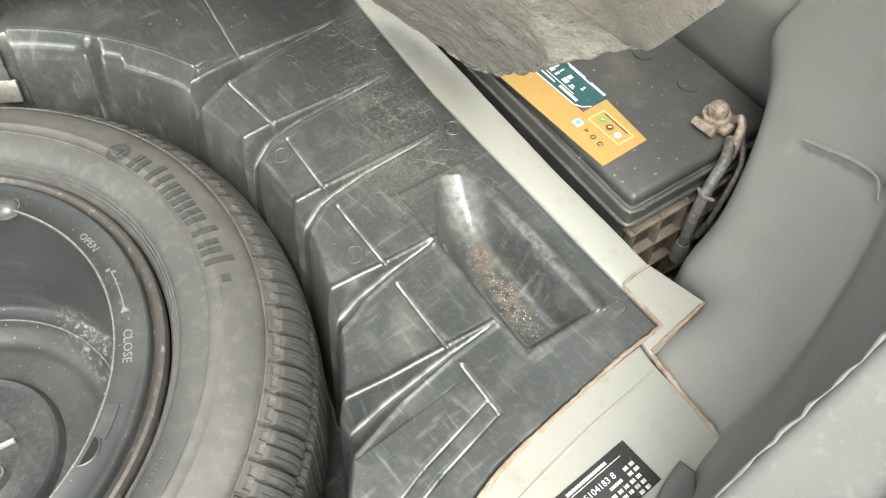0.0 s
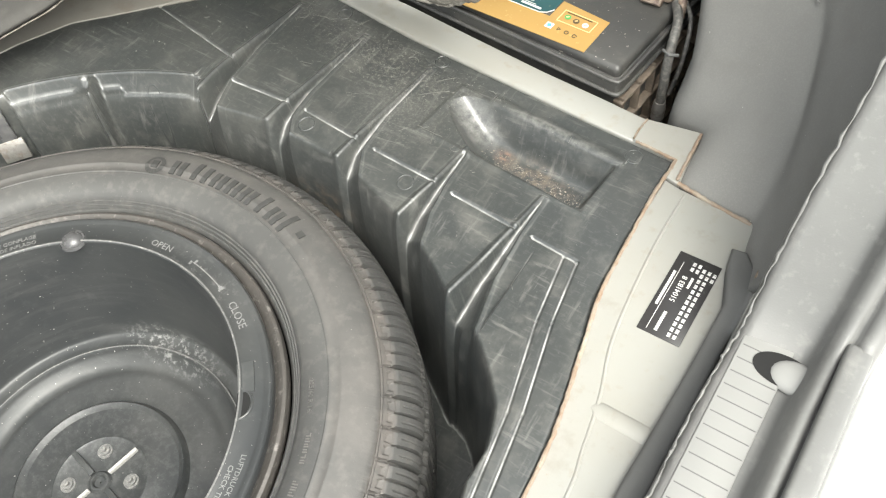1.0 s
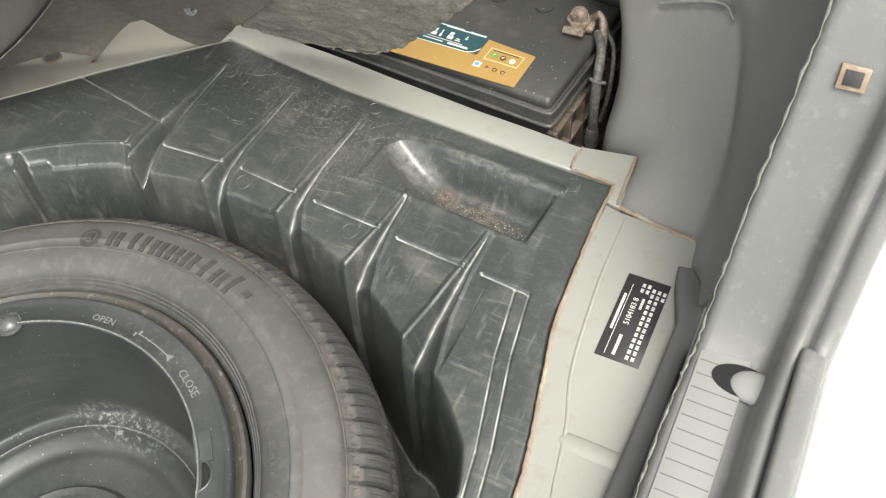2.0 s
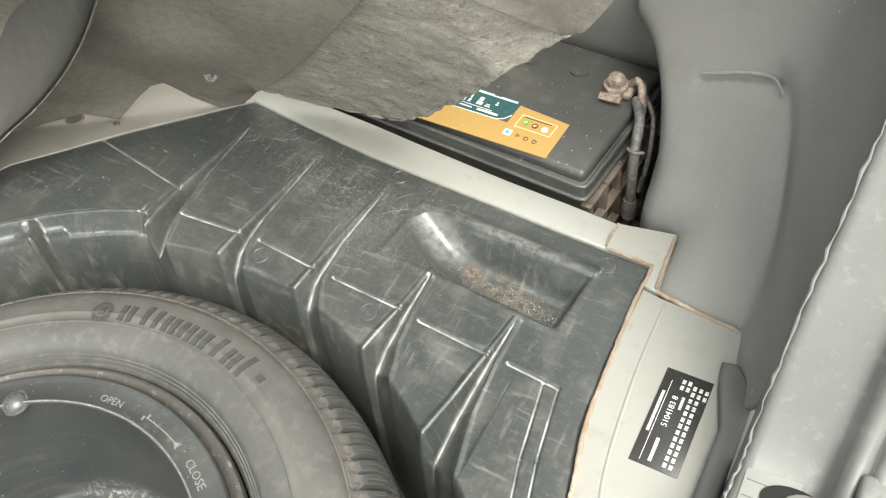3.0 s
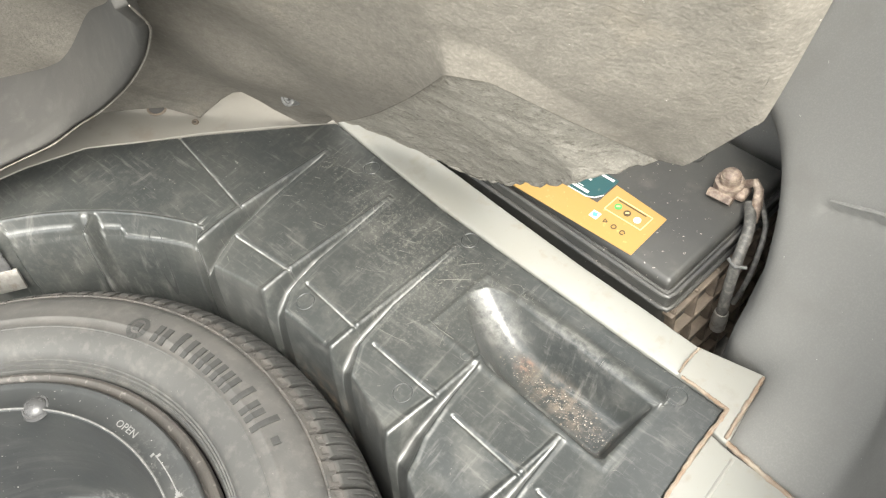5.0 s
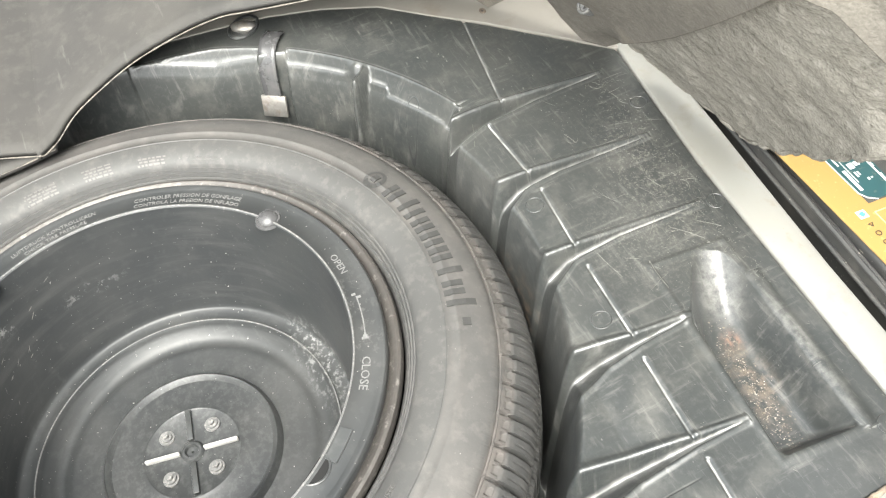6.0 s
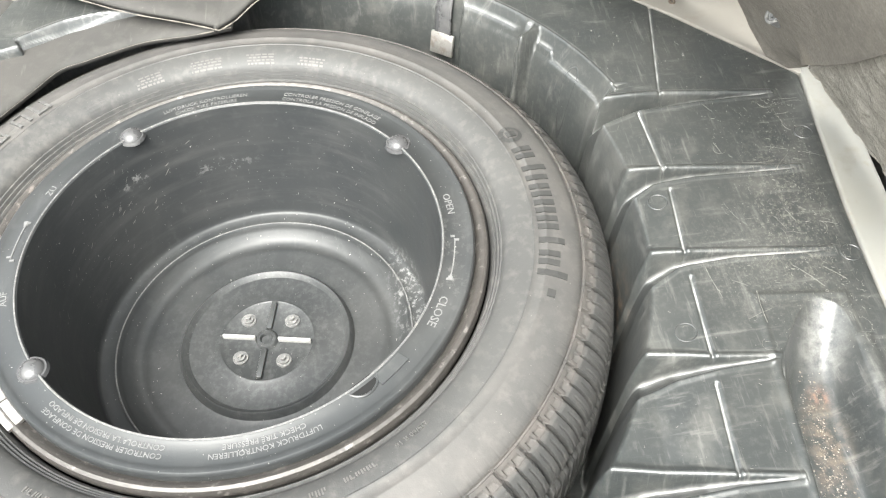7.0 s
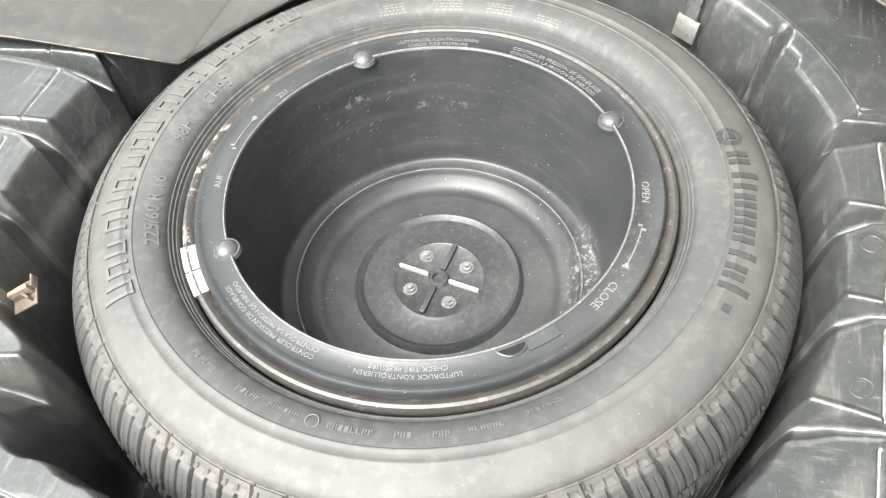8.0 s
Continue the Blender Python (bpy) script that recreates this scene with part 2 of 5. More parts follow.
SEALANT = material("rusty_seam_sealant", (0.21, 0.172, 0.135), 0.7,
                   spots=[(90, 0.40, 0.65, (0.17, 0.11, 0.07), 0.8, 7), (40, 0.5, 0.7, (0.34, 0.31, 0.25), 0.7, 5)],
                   bump=[(220, 0.5, 0.002)])
FELT = material("grey_felt_trim", (0.158, 0.157, 0.150), 0.95, spec=0.1,
                spots=[(5, 0.4, 0.7, (0.168, 0.166, 0.158), 0.7, 5), (700, 0.45, 0.7, (0.20, 0.197, 0.187), 0.4, 2), (22, 0.52, 0.70, (0.145, 0.142, 0.133), 0.5, 8), (240, 0.755, 0.79, (0.50, 0.49, 0.46), 0.7, 2)],
                bump=[(1200, 0.25, 0.0008), (20, 0.15, 0.004)])
LINING = material("brown_grey_carpet_lining", (0.148, 0.137, 0.120), 0.95, spec=0.1,
                  spots=[(7, 0.4, 0.7, (0.172, 0.157, 0.134), 0.8, 6), (500, 0.45, 0.7, (0.235, 0.22, 0.195), 0.45, 3),
                         (9, 0.58, 0.74, (0.225, 0.195, 0.155), 0.6, 7),
                         (110, 0.42, 0.66, (0.10, 0.093, 0.08), 0.45, 8), (60, 0.68, 0.76, (0.28, 0.26, 0.23), 0.5, 5, (1, 5, 1)), (260, 0.75, 0.79, (0.42, 0.40, 0.37), 0.6, 2)],
                  bump=[(420, 0.45, 0.0015), (90, 0.3, 0.002), (18, 0.2, 0.005)])
WOOL = material("matted_grey_felt_back", (0.205, 0.192, 0.166), 0.98, spec=0.08,
                spots=[(24, 0.42, 0.70, (0.265, 0.250, 0.220), 0.7, 9), (110, 0.54, 0.68, (0.40, 0.38, 0.34), 0.45, 7), (160, 0.54, 0.68, (0.085, 0.078, 0.066), 0.6, 7), (520, 0.48, 0.62, (0.32, 0.30, 0.265), 0.5, 4), (40, 0.58, 0.70, (0.11, 0.10, 0.085), 0.4, 8)],
                bump=[(420, 0.5, 0.002), (110, 0.5, 0.003), (40, 0.4, 0.005)])
BOARD = material("dark_grey_floor_mat", (0.043, 0.042, 0.040), 0.8, spec=0.25,
                 spots=[(6, 0.4, 0.7, (0.064, 0.061, 0.056), 0.8, 6), (400, 0.74, 0.79, (0.22, 0.21, 0.19), 0.4, 2), (55, 0.50, 0.72, (0.075, 0.072, 0.066), 0.5, 7),
                        (14, 0.66, 0.74, (0.14, 0.135, 0.125), 0.3, 4, (1, 7, 1))],
                 bump=[(600, 0.2, 0.0008), (18, 0.2, 0.004)])
CASE = material("battery_black_plastic", (0.040, 0.040, 0.039), 0.42,
                spots=[(12, 0.42, 0.72, (0.062, 0.060, 0.054), 0.8, 6), (34, 0.54, 0.72, (0.11, 0.102, 0.09), 0.4, 8), (380, 0.69, 0.76, (0.34, 0.31, 0.27), 0.7, 3), (170, 0.71, 0.75, (0.40, 0.37, 0.32), 0.7, 2)],
                bump=[(600, 0.15, 0.0008)])
RUSTBROWN = material("dusty_brown_ribs", (0.10, 0.080, 0.062), 0.75,
                     spots=[(80, 0.45, 0.7, (0.22, 0.17, 0.13), 0.7, 6)], bump=[(300, 0.3, 0.001)])
COPPER = material("corroded_terminal_metal", (0.17, 0.128, 0.108), 0.6, 0.4,
                  spots=[(150, 0.4, 0.65, (0.42, 0.35, 0.28), 0.8, 6), (60, 0.5, 0.7, (0.16, 0.10, 0.07), 0.7, 5)],
                  bump=[(300, 0.5, 0.002)])
CABLE = material("grey_black_cable", (0.06, 0.058, 0.055), 0.5, spots=[(200, 0.45, 0.7, (0.20, 0.19, 0.17), 0.7, 5)])
ORANGE = material("orange_yellow_label", (0.31, 0.192, 0.062), 0.42,
                  spots=[(200, 0.62, 0.74, (0.45, 0.33, 0.15), 0.6, 5), (15, 0.45, 0.7, (0.33, 0.205, 0.070), 0.7, 4)])
GREEN = material("dark_teal_label_ink", (0.02, 0.065, 0.07), 0.4, spots=[(200, 0.6, 0.72, (0.14, 0.14, 0.12), 0.6, 5)])
WHITE = material("white_label_ink", (0.55, 0.55, 0.53), 0.45, spots=[(300, 0.6, 0.72, (0.5, 0.48, 0.44), 0.5, 4)])
INK = material("black_sticker_film", (0.022, 0.021, 0.021), 0.3, spots=[(150, 0.6, 0.75, (0.12, 0.12, 0.11), 0.5, 5)])
GREENINK = material("green_ink", (0.05, 0.28, 0.08), 0.45)
BLUEINK = material("blue_ink", (0.07, 0.26, 0.50), 0.45)
PALEGOLD = material("pale_gold_ink", (0.62, 0.47, 0.24), 0.45)
BROWNINK = material("dark_brown_ink", (0.06, 0.04, 0.02), 0.45)
SEAL = material("grey_rubber_weather_seal", (0.072, 0.072, 0.070), 0.6,
                spots=[(14, 0.4, 0.7, (0.10, 0.10, 0.097), 0.7, 5)], bump=[(400, 0.2, 0.0008)])
SILL = material("grey_sill_plastic", (0.100, 0.100, 0.097), 0.5,
                spots=[(10, 0.4, 0.7, (0.130, 0.130, 0.125), 0.7, 6), (120, 0.55, 0.68, (0.17, 0.167, 0.160), 0.4, 7), (300, 0.66, 0.78, (0.22, 0.215, 0.20), 0.4, 4), (40, 0.6, 0.75, (0.20, 0.195, 0.185), 0.5, 7)],
                bump=[(700, 0.2, 0.0006)])
PLATE = material("pale_ribbed_sill_plate", (0.175, 0.175, 0.169), 0.5,
                 spots=[(14, 0.4, 0.7, (0.19, 0.19, 0.182), 0.7, 6)], bump=[(500, 0.15, 0.0006)])
BUMPER = material("white_bumper_paint", (0.80, 0.80, 0.79), 0.35, coat=0.4,
                  spots=[(8, 0.4, 0.7, (0.74, 0.74, 0.73), 0.7, 4)])
GROUND = material("pale_concrete", (0.62, 0.61, 0.58), 0.9,
                  spots=[(1.5, 0.4, 0.7, (0.52, 0.51, 0.48), 0.7, 8), (40, 0.5, 0.7, (0.45, 0.44, 0.41), 0.4, 6)], bump=[(60, 0.4, 0.01)])
DARKFLOOR = material("dark_underbody_paint", (0.05, 0.048, 0.045), 0.7, spots=[(30, 0.45, 0.7, (0.1, 0.09, 0.075), 0.7, 6)])
FELTEDGE = material("pale_cut_felt_edge", (0.175, 0.172, 0.164), 0.9, spots=[(120, 0.45, 0.65, (0.24, 0.235, 0.225), 0.6, 5)])
GRIT = material("brown_grit_and_sand", (0.16, 0.138, 0.115), 0.9, spots=[(400, 0.48, 0.62, (0.38, 0.355, 0.315), 0.8, 4)])


# ---- building helpers ----
def obj(name, mesh, mat, parent=None, label=""):
    ob = new(name, mesh)
    if mat is not None and not mesh.materials:
        mesh.materials.append(mat)
    if parent is not None:
        ob.parent = parent
    if label:
        ob["label"] = label
    return ob


def part(name, bm, mat, parent=None, label="", smooth=True):
    me = bpy.data.meshes.new(name)
    bm.to_mesh(me)
    bm.free()
    for p in me.polygons:
        p.use_smooth = smooth
    if smooth:
        me.set_sharp_from_angle(angle=radians(38))
    return obj(name, me, mat, parent, label)


def thing(name, label, category, group="", kind="", at=(0, 0, 0)):
    ob = new(name)
    ob.location = at
    ob.empty_display_size = 0.02
    return tagged(ob, label, category, group, kind)


def grid_mesh(name, X, Y, Z, keep=None, wrap=False, smooth=True):
    """A mesh from three arrays of the same shape; wrap joins the last column to the first."""
    n, m = X.shape
    v = np.stack([X, Y, Z], -1).reshape(-1, 3)
    i = np.arange(n * m).reshape(n, m)
    if wrap:
        i = np.concatenate([i, i[:, :1]], 1)
    q = np.stack([i[:-1, :-1], i[:-1, 1:], i[1:, 1:], i[1:, :-1]], -1)
    q = (q[keep] if keep is not None else q).reshape(-1, 4)
    me = bpy.data.meshes.new(name)
    me.vertices.add(len(v))
    me.vertices.foreach_set("co", v.ravel())
    me.loops.add(q.size)
    me.loops.foreach_set("vertex_index", q.ravel())
    me.polygons.add(len(q))
    me.polygons.foreach_set("loop_start", np.arange(0, q.size, 4))
    me.polygons.foreach_set("loop_total", np.full(len(q), 4))
    me.update(calc_edges=True)
    me.polygons.foreach_set("use_smooth", np.full(len(q), smooth))
    me.validate()
    return me


def revolve(name, profile, steps=192, shift=None):
    """A ring mesh from (r, z) pairs; shift(angle, k) moves a point outward."""
    a = np.linspace(0, 2 * np.pi, steps, endpoint=False)[None, :]
    p = np.array(profile, float)
    r = p[:, :1] + (shift(a, p) if shift else 0 * a)
    me = grid_mesh(name, r * np.cos(a), r * np.sin(a), p[:, 1:] + 0 * a, wrap=True)
    me.flip_normals()
    me.set_sharp_from_angle(angle=radians(40))
    return me


def box(bm, lo, hi, bevel=0.0, m=None, segments=2):
    made = bmesh.ops.create_cube(bm, size=1)["verts"]
    mid, size = (Vector(lo) + Vector(hi)) / 2, Vector(hi) - Vector(lo)
    for v in made:
        v.co = Vector((v.co.x * size.x, v.co.y * size.y, v.co.z * size.z)) + mid
    if bevel:
        edges = {e for v in made for e in v.link_edges}
        out = bmesh.ops.bevel(bm, geom=list(edges), offset=bevel, segments=segments, profile=0.5, affect="EDGES", clamp_overlap=True)
        made = list({v for v in made if v.is_valid} | set(out["verts"]))
    if m is not None:
        bmesh.ops.transform(bm, matrix=m, verts=made)
    return made


def tube(bm, points, radius, sides=12):
    """A round rod along points."""
    pts = [Vector(p) for p in points]
    rings = []
    for k, p in enumerate(pts):
        d = (pts[min(k + 1, len(pts) - 1)] - pts[max(k - 1, 0)]).normalized()
        side = d.cross(Vector((0.13, 0.21, 1)))
        side = (side if side.length > 1e-3 else d.cross(Vector((1, 0, 0)))).normalized()
        up = d.cross(side)
        rad = radius[k] if isinstance(radius, (list, tuple)) else radius
        rings.append([bm.verts.new(p + rad * (math.cos(2 * math.pi * s / sides) * side + math.sin(2 * math.pi * s / sides) * up)) for s in range(sides)])
    for a, b in zip(rings, rings[1:]):
        for s in range(sides):
            bm.faces.new((a[s], a[(s + 1) % sides], b[(s + 1) % sides], b[s]))
    bm.faces.new(rings[0][::-1])
    bm.faces.new(rings[-1])


def curve_points(points, n):
    """Catmull-Rom through points, n steps a span."""
    p = [Vector(q) for q in points]
    p = [2 * p[0] - p[1], *p, 2 * p[-1] - p[-2]]
    out = []
    for k in range(1, len(p) - 2):
        for s in range(n):
            t = s / n
            out.append(0.5 * (2 * p[k] + (p[k + 1] - p[k - 1]) * t + (2 * p[k - 1] - 5 * p[k] + 4 * p[k + 1] - p[k + 2]) * t * t
                              + (3 * p[k] - p[k - 1] - 3 * p[k + 1] + p[k + 2]) * t ** 3))
    return out + [p[-2]]


def prism(bm, outline, z0, z1, m=None):
    """An upright prism over an outline of (x, y)."""
    lo = [bm.verts.new((x, y, z0)) for x, y in outline]
    hi = [bm.verts.new((x, y, z1)) for x, y in outline]
    n = len(lo)
    bm.faces.new(hi)
    bm.faces.new(lo[::-1])
    for k in range(n):
        bm.faces.new((lo[k], lo[(k + 1) % n], hi[(k + 1) % n], hi[k]))
    if m is not None:
        bmesh.ops.transform(bm, matrix=m, verts=lo + hi)
    bmesh.ops.recalc_face_normals(bm, faces=bm.faces)


def letters(name, text, size, depth):
    """A mesh of writing, centred on its line."""
    cu = bpy.data.curves.new(name, "FONT")
    cu.body, cu.size, cu.extrude, cu.align_x, cu.resolution_u = text, size, depth, "CENTER", 2
    ob = bpy.data.objects.new(name, cu)
    scene.collection.objects.link(ob)
    dg = bpy.context.evaluated_depsgraph_get()
    me = bpy.data.meshes.new_from_object(ob.evaluated_get(dg))
    bpy.data.objects.remove(ob)
    me.materials.clear()
    return me


def bend(me, radius, degrees, height):
    """Lays flat writing along a ring, tops outward, about an angle."""
    for v in me.vertices:
        a = radians(degrees) - v.co.x / radius
        r = radius + v.co.y
        v.co = (r * math.cos(a), r * math.sin(a), height(r) + v.co.z)
    return me


def arc_bar(bm, r0, r1, a0, a1, height, thick, steps=4):
    """A small raised bar on a ring, from angle a0 to a1 in degrees, following the ring's swell."""
    n = max(2, 1 + math.ceil(abs(r1 - r0) / .003))
    rows = []
    for k in range(steps + 1):
        a = radians(a0 + (a1 - a0) * k / steps)
        tops = [(r0 + (r1 - r0) * q / (n - 1), thick) for q in range(n)]
        rows.append([bm.verts.new((r * math.cos(a), r * math.sin(a), height(r) + h)) for r, h in ((r0, -0.001), *tops, (r1, -0.001))])
    for a, b in zip(rows, rows[1:]):
        for k in range(n + 1):
            bm.faces.new((a[k], a[k + 1], b[k + 1], b[k]))
    bm.faces.new(rows[0][::-1])
    bm.faces.new(rows[-1])
    bmesh.ops.recalc_face_normals(bm, faces=bm.faces)


# ---- moulded liner of the spare-wheel well ----
TOP = 0.242


def well_radius(deg):
    a = [0, 22, 26, 31, 36, 41.5, 43.5, 47, 56, 62, 72.5, 77.6, 87.6, 92.4, 102.8, 106.5, 109, 118, 128, 140, 146, 162, 180]
    r = [.378, .388, .400, .405, .400, .392, .384, .378, .373, .367, .363, .361, .355, .357, .357, .360, .388, .390, .389, .388, .375, .372, .372]
    return np.interp(np.abs(deg), a, r)


def seg_dist(x, y, a, b):
    ax, ay, bx, by = *a, *b
    t = np.clip(((x - ax) * (bx - ax) + (y - ay) * (by - ay)) / ((bx - ax) ** 2 + (by - ay) ** 2), 0, 1)
    return np.hypot(x - ax - t * (bx - ax), y - ay - t * (by - ay))


def soft_min(a, b, k):
    h = np.clip(0.5 + 0.5 * (b - a) / k, 0, 1)
    return b * (1 - h) + a * h - k * h * (1 - h)


# steep side and soft side of each groove between two teeth: x at given y
GROOVES = [
    ([(.20, -.125), (.340, -.112), (.408, -.109), (.515, -.095)], [(.20, -.060), (.347, -.079), (.379, -.088), (.440, -.0935), (.515, -.0948)], .515),
    ([(.20, -.030), (.355, -.015), (.386, -.012), (.506, .003)], [(.20, .040), (.355, .014), (.372, .004), (.410, .0005), (.506, .0032)], .506),
    ([(.20, .060), (.353, .079), (.378, .082), (.499, .095)], [(.20, .140), (.345, .108), (.369, .095), (.416, .0915), (.499, .0952)], .499),
    ([(.20, .145), (.325, .171), (.371, .181), (.424, .187)], [(.20, .235), (.307, .205), (.341, .194), (.380, .190), (.424, .1872)], .424),
    ([(.15, .225), (.277, .257), (.361, .273), (.405, .279)], [(.15, .335), (.258, .294), (.310, .282), (.360, .2795), (.405, .2792)], .405),
]
LINES = [((-.086, .382), (-.013, .385)), ((.012, .385), (.083, .378)), ((.106, .376), (.181, .371)), ((.202, .367), (.273, .361)),
         ((.291, .360), (.337, .356)), ((.324, .356), (.335, .289)), ((.335, .289), (.356, .207)), ((.356, .207), (.374, .10)),
         ((.337, .356), (.347, .294)), ((.347, .294), (.367, .212)), ((.367, .212), (.386, .10)), ((-.255, .435), (-.109, .408)),
         ((.190, .424), (.307, .408))]
RINGS = [(-.041, .523), (.024, .371), (.098, .510), (.155, .358), (.327, .487), (-.169, .334)]


def liner_height(x, y):
    yy = np.where(y < 0, np.maximum(-y - .016, 0), y)
    x = np.where(y < 0, x - np.interp(x, [.10, .30], [.032, 0]), x)
    z = np.full_like(x, TOP)
    deg = np.degrees(np.arctan2(yy, x))
    r = np.hypot(x, yy)
    # the front of each tooth slopes gently from its cross line
    crest = np.interp(x, [-.13, -.086, .083, .181, .273, .30], [.384, .384, .380, .371, .361, .350])
    z = z - np.where((x > -.13) & (x < .30), np.clip((crest - yy) * .13, 0, .006), 0)
    for steep, soft, end in GROOVES:
        xs = np.interp(yy, [p[0] for p in steep], [p[1] for p in steep])
        xf = np.interp(yy, [p[0] for p in soft], [p[1] for p in soft])
        d1, d2 = (x - xs), (xf - x)
        inside = (yy < end)
        dep = soft_min(5.0 * d1, 1.5 * d2, 0.006)
        dep = np.where(inside, np.maximum(dep, 0), 0)
        front = np.clip((crest - yy) / .02, 0, 1)
        lip = (0.0020 + .0012 * front) * np.exp(-((x - xs + .0026) / (.0026 + .0014 * front)) ** 2) + 0.0010 * np.exp(-((x - xf - .001) / .0022) ** 2)
        z = z - dep + np.where(inside, lip, 0)
    for n, (a, b) in enumerate(LINES):
        d = seg_dist(x, yy, a, b)
        z = z - 0.0026 * np.exp(-(d / 0.0012) ** 2)
        if n < 5:
            side = (x - a[0]) * (b[1] - a[1]) - (y - a[1]) * (b[0] - a[0])
            z = z + np.where(side < 0, .0003 * np.exp(-((d - .0036) / .0018) ** 2), 0)
    # long dish beside the rail
    c, s = math.cos(radians(-5)), math.sin(radians(-5))
    px, py = (x - .230) * c + (yy - .446) * s, -(x - .230) * s + (yy - .446) * c
    lower, upper, right_end, left_end = py + .031, .031 - py, .086 - px, px + .094
    across = soft_min(3.2 * lower, 1.7 * upper, .008)
    along = soft_min(2.6 * right_end, .56 * left_end - 9.0 * (py - .008) ** 2, .004)
    corner = 1.7 * (.508 * (px + .094) + .861 * (py - .002))
    dish = soft_min(soft_min(soft_min(across, along, .014), corner, .012), np.full_like(px, .031), .012)
    z = z - np.where(y > 0, np.maximum(dish, 0), 0)
    far = np.maximum(np.maximum(-lower, -upper), np.maximum(-right_end, -left_end))
    z = z + np.where(y > 0, 0.0012 * np.exp(-((far - .003) / .003) ** 2) + .0022 * np.exp(-((-upper - .007) / .005) ** 2) * (px > -.06) * (px < .09), 0)
    # chamfered shelf on the far side
    cham = (deg > 108.5) & (deg < 167) & ~((deg > 140.6) & (deg < 145.2))
    brow = np.interp(deg, [108, 140, 146, 153, 173], [.388, .3885, .386, .385, .361])
    foot = np.interp(deg, [108, 146, 173], [.378, .378, .3635])
    gusset = np.clip(1.6 - np.abs(deg - 126.4) / .55, 0, 1) + np.clip(1 - np.abs(deg - 128.2) / 2.2, 0, 1) * np.clip((r - foot + .001) / .008, 0, 1)
    gusset = np.where(y > 0, np.clip(gusset, 0, 1), 0)
    z = z - np.where(cham, np.clip((brow - r) * 2.2, 0, (brow - foot) * 2.2) * (1 - gusset), 0)
    z = z + np.where(cham, .0016 * np.exp(-((r - brow - .0015) / .0018) ** 2), 0)
    z = z + np.where(cham & (deg > 122), .0042 * np.exp(-((r - foot - .0016) / .0018) ** 2) * (1 - gusset), 0)
    rim = np.where(cham, foot - .015 * gusset, well_radius(deg) - np.where(y < 0, .034 * np.exp(-((deg - 46) / 9) ** 2) + .017 * np.exp(-((deg - 22) / 9) ** 2) + .014 * np.exp(-((deg - 28.5) / 4) ** 2), 0))
    d = rim - r
    z = z - np.where(d > 0, np.where(d < .009, 4.5 * d * d / .009, .0405 + 12 * (d - .009)), 0)
    # outer edge turns down on to the body
    ys = np.interp(x, [-.6, -.36, -.319, -.228, -.119, -.046, .052, .133, .266, .362, .5], [.20, .29, .362, .450, .548, .538, .524, .517, .506, .499, .49])
    xs = np.interp(yy, [0, .15, .19, .241, .282, .330, .40, .5], [.404, .400, .396, .388, .378, .366, .362, .361])
    out = np.maximum(yy - ys, x - xs)
    z = z - np.clip((out + .0015) * 1.2, 0, .05)
    z = np.maximum(z, -0.004 + 0.006 * np.sin(r * 90) * (r < .3))
    return z




def spaced(lo, fine_lo, fine_hi, hi, fine=.0009, coarse=.0017):
    """Grid lines, closer together in the middle stretch."""
    return np.concatenate([np.arange(lo, fine_lo, coarse), np.arange(fine_lo, fine_hi, fine), np.arange(fine_hi, hi, coarse)])


gx, gy = np.meshgrid(spaced(-.47, -.13, .385, .425), spaced(-.56, .22, .50, .575), indexing="ij")
gz = liner_height(gx, gy)
inside = (gz[:-1, :-1] > TOP - 0.0345) | (np.hypot(gx, gy)[:-1, :-1] < .41)
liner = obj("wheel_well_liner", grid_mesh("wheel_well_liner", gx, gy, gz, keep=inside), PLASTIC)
tagged(liner, "dusty black moulded plastic liner round the spare wheel, ribbed and scuffed", "boot liner")
for cx, cy in RINGS:
    bm = bmesh.new()
    for k in range(28):
        a0, a1 = 2 * math.pi * k / 28, 2 * math.pi * (k + 1) / 28
        q = [(cx + rr * math.cos(a), cy + rr * math.sin(a), up) for a in (a0, a1) for rr, up in ((.0076, .0000), (.0081, .0005), (.0086, .0000))]
        v = [bm.verts.new((x, y, float(liner_height(np.array([x]), np.array([y]))[0]) + up)) for x, y, up in q]
        bm.faces.new((v[0], v[1], v[4], v[3]))
        bm.faces.new((v[1], v[2], v[5], v[4]))
    part("ring_mark", bm, FITTING, liner, "thin moulded ring")


# ---- spare wheel ----
wheel = thing("spare_wheel", "dusty spare tyre lying flat with a black plastic tub inside", "spare wheel")
SIDE = [(.2270, .190), (.2285, .1975), (.2298, .2018), (.2316, .2040), (.2328, .2036), (.2340, .2070), (.2354, .2070), (.2366, .2104), (.2380, .2106), (.2394, .2142),
        (.243, .2178), (.250, .2210), (.257, .2230), (.2645, .2236), (.2652, .2243), (.2664, .2243), (.2672, .2238), (.274, .2238), (.2752, .2245), (.2766, .2245), (.2778, .2238),
        (.286, .2226), (.294, .2198), (.301, .2160), (.3065, .2122), (.3072, .2100), (.3085, .2098), (.3093, .2112),
        (.314, .2070), (.3195, .2015), (.3250, .1955), (.3298, .1890), (.334, .1820), (.3370, .1745), (.3392, .167)]


def side_z(r):
    return float(np.interp(r, [p[0] for p in SIDE], [p[1] for p in SIDE]))


BAND = [(.3405, .158), (.3415, .150), (.342, .142), (.3425, .132), (.343, .120), (.343, .1125)]
LOWER = [(r, .225 - z) for r, z in reversed([p for p in SIDE if p[0] > .24] + BAND[:-1])]


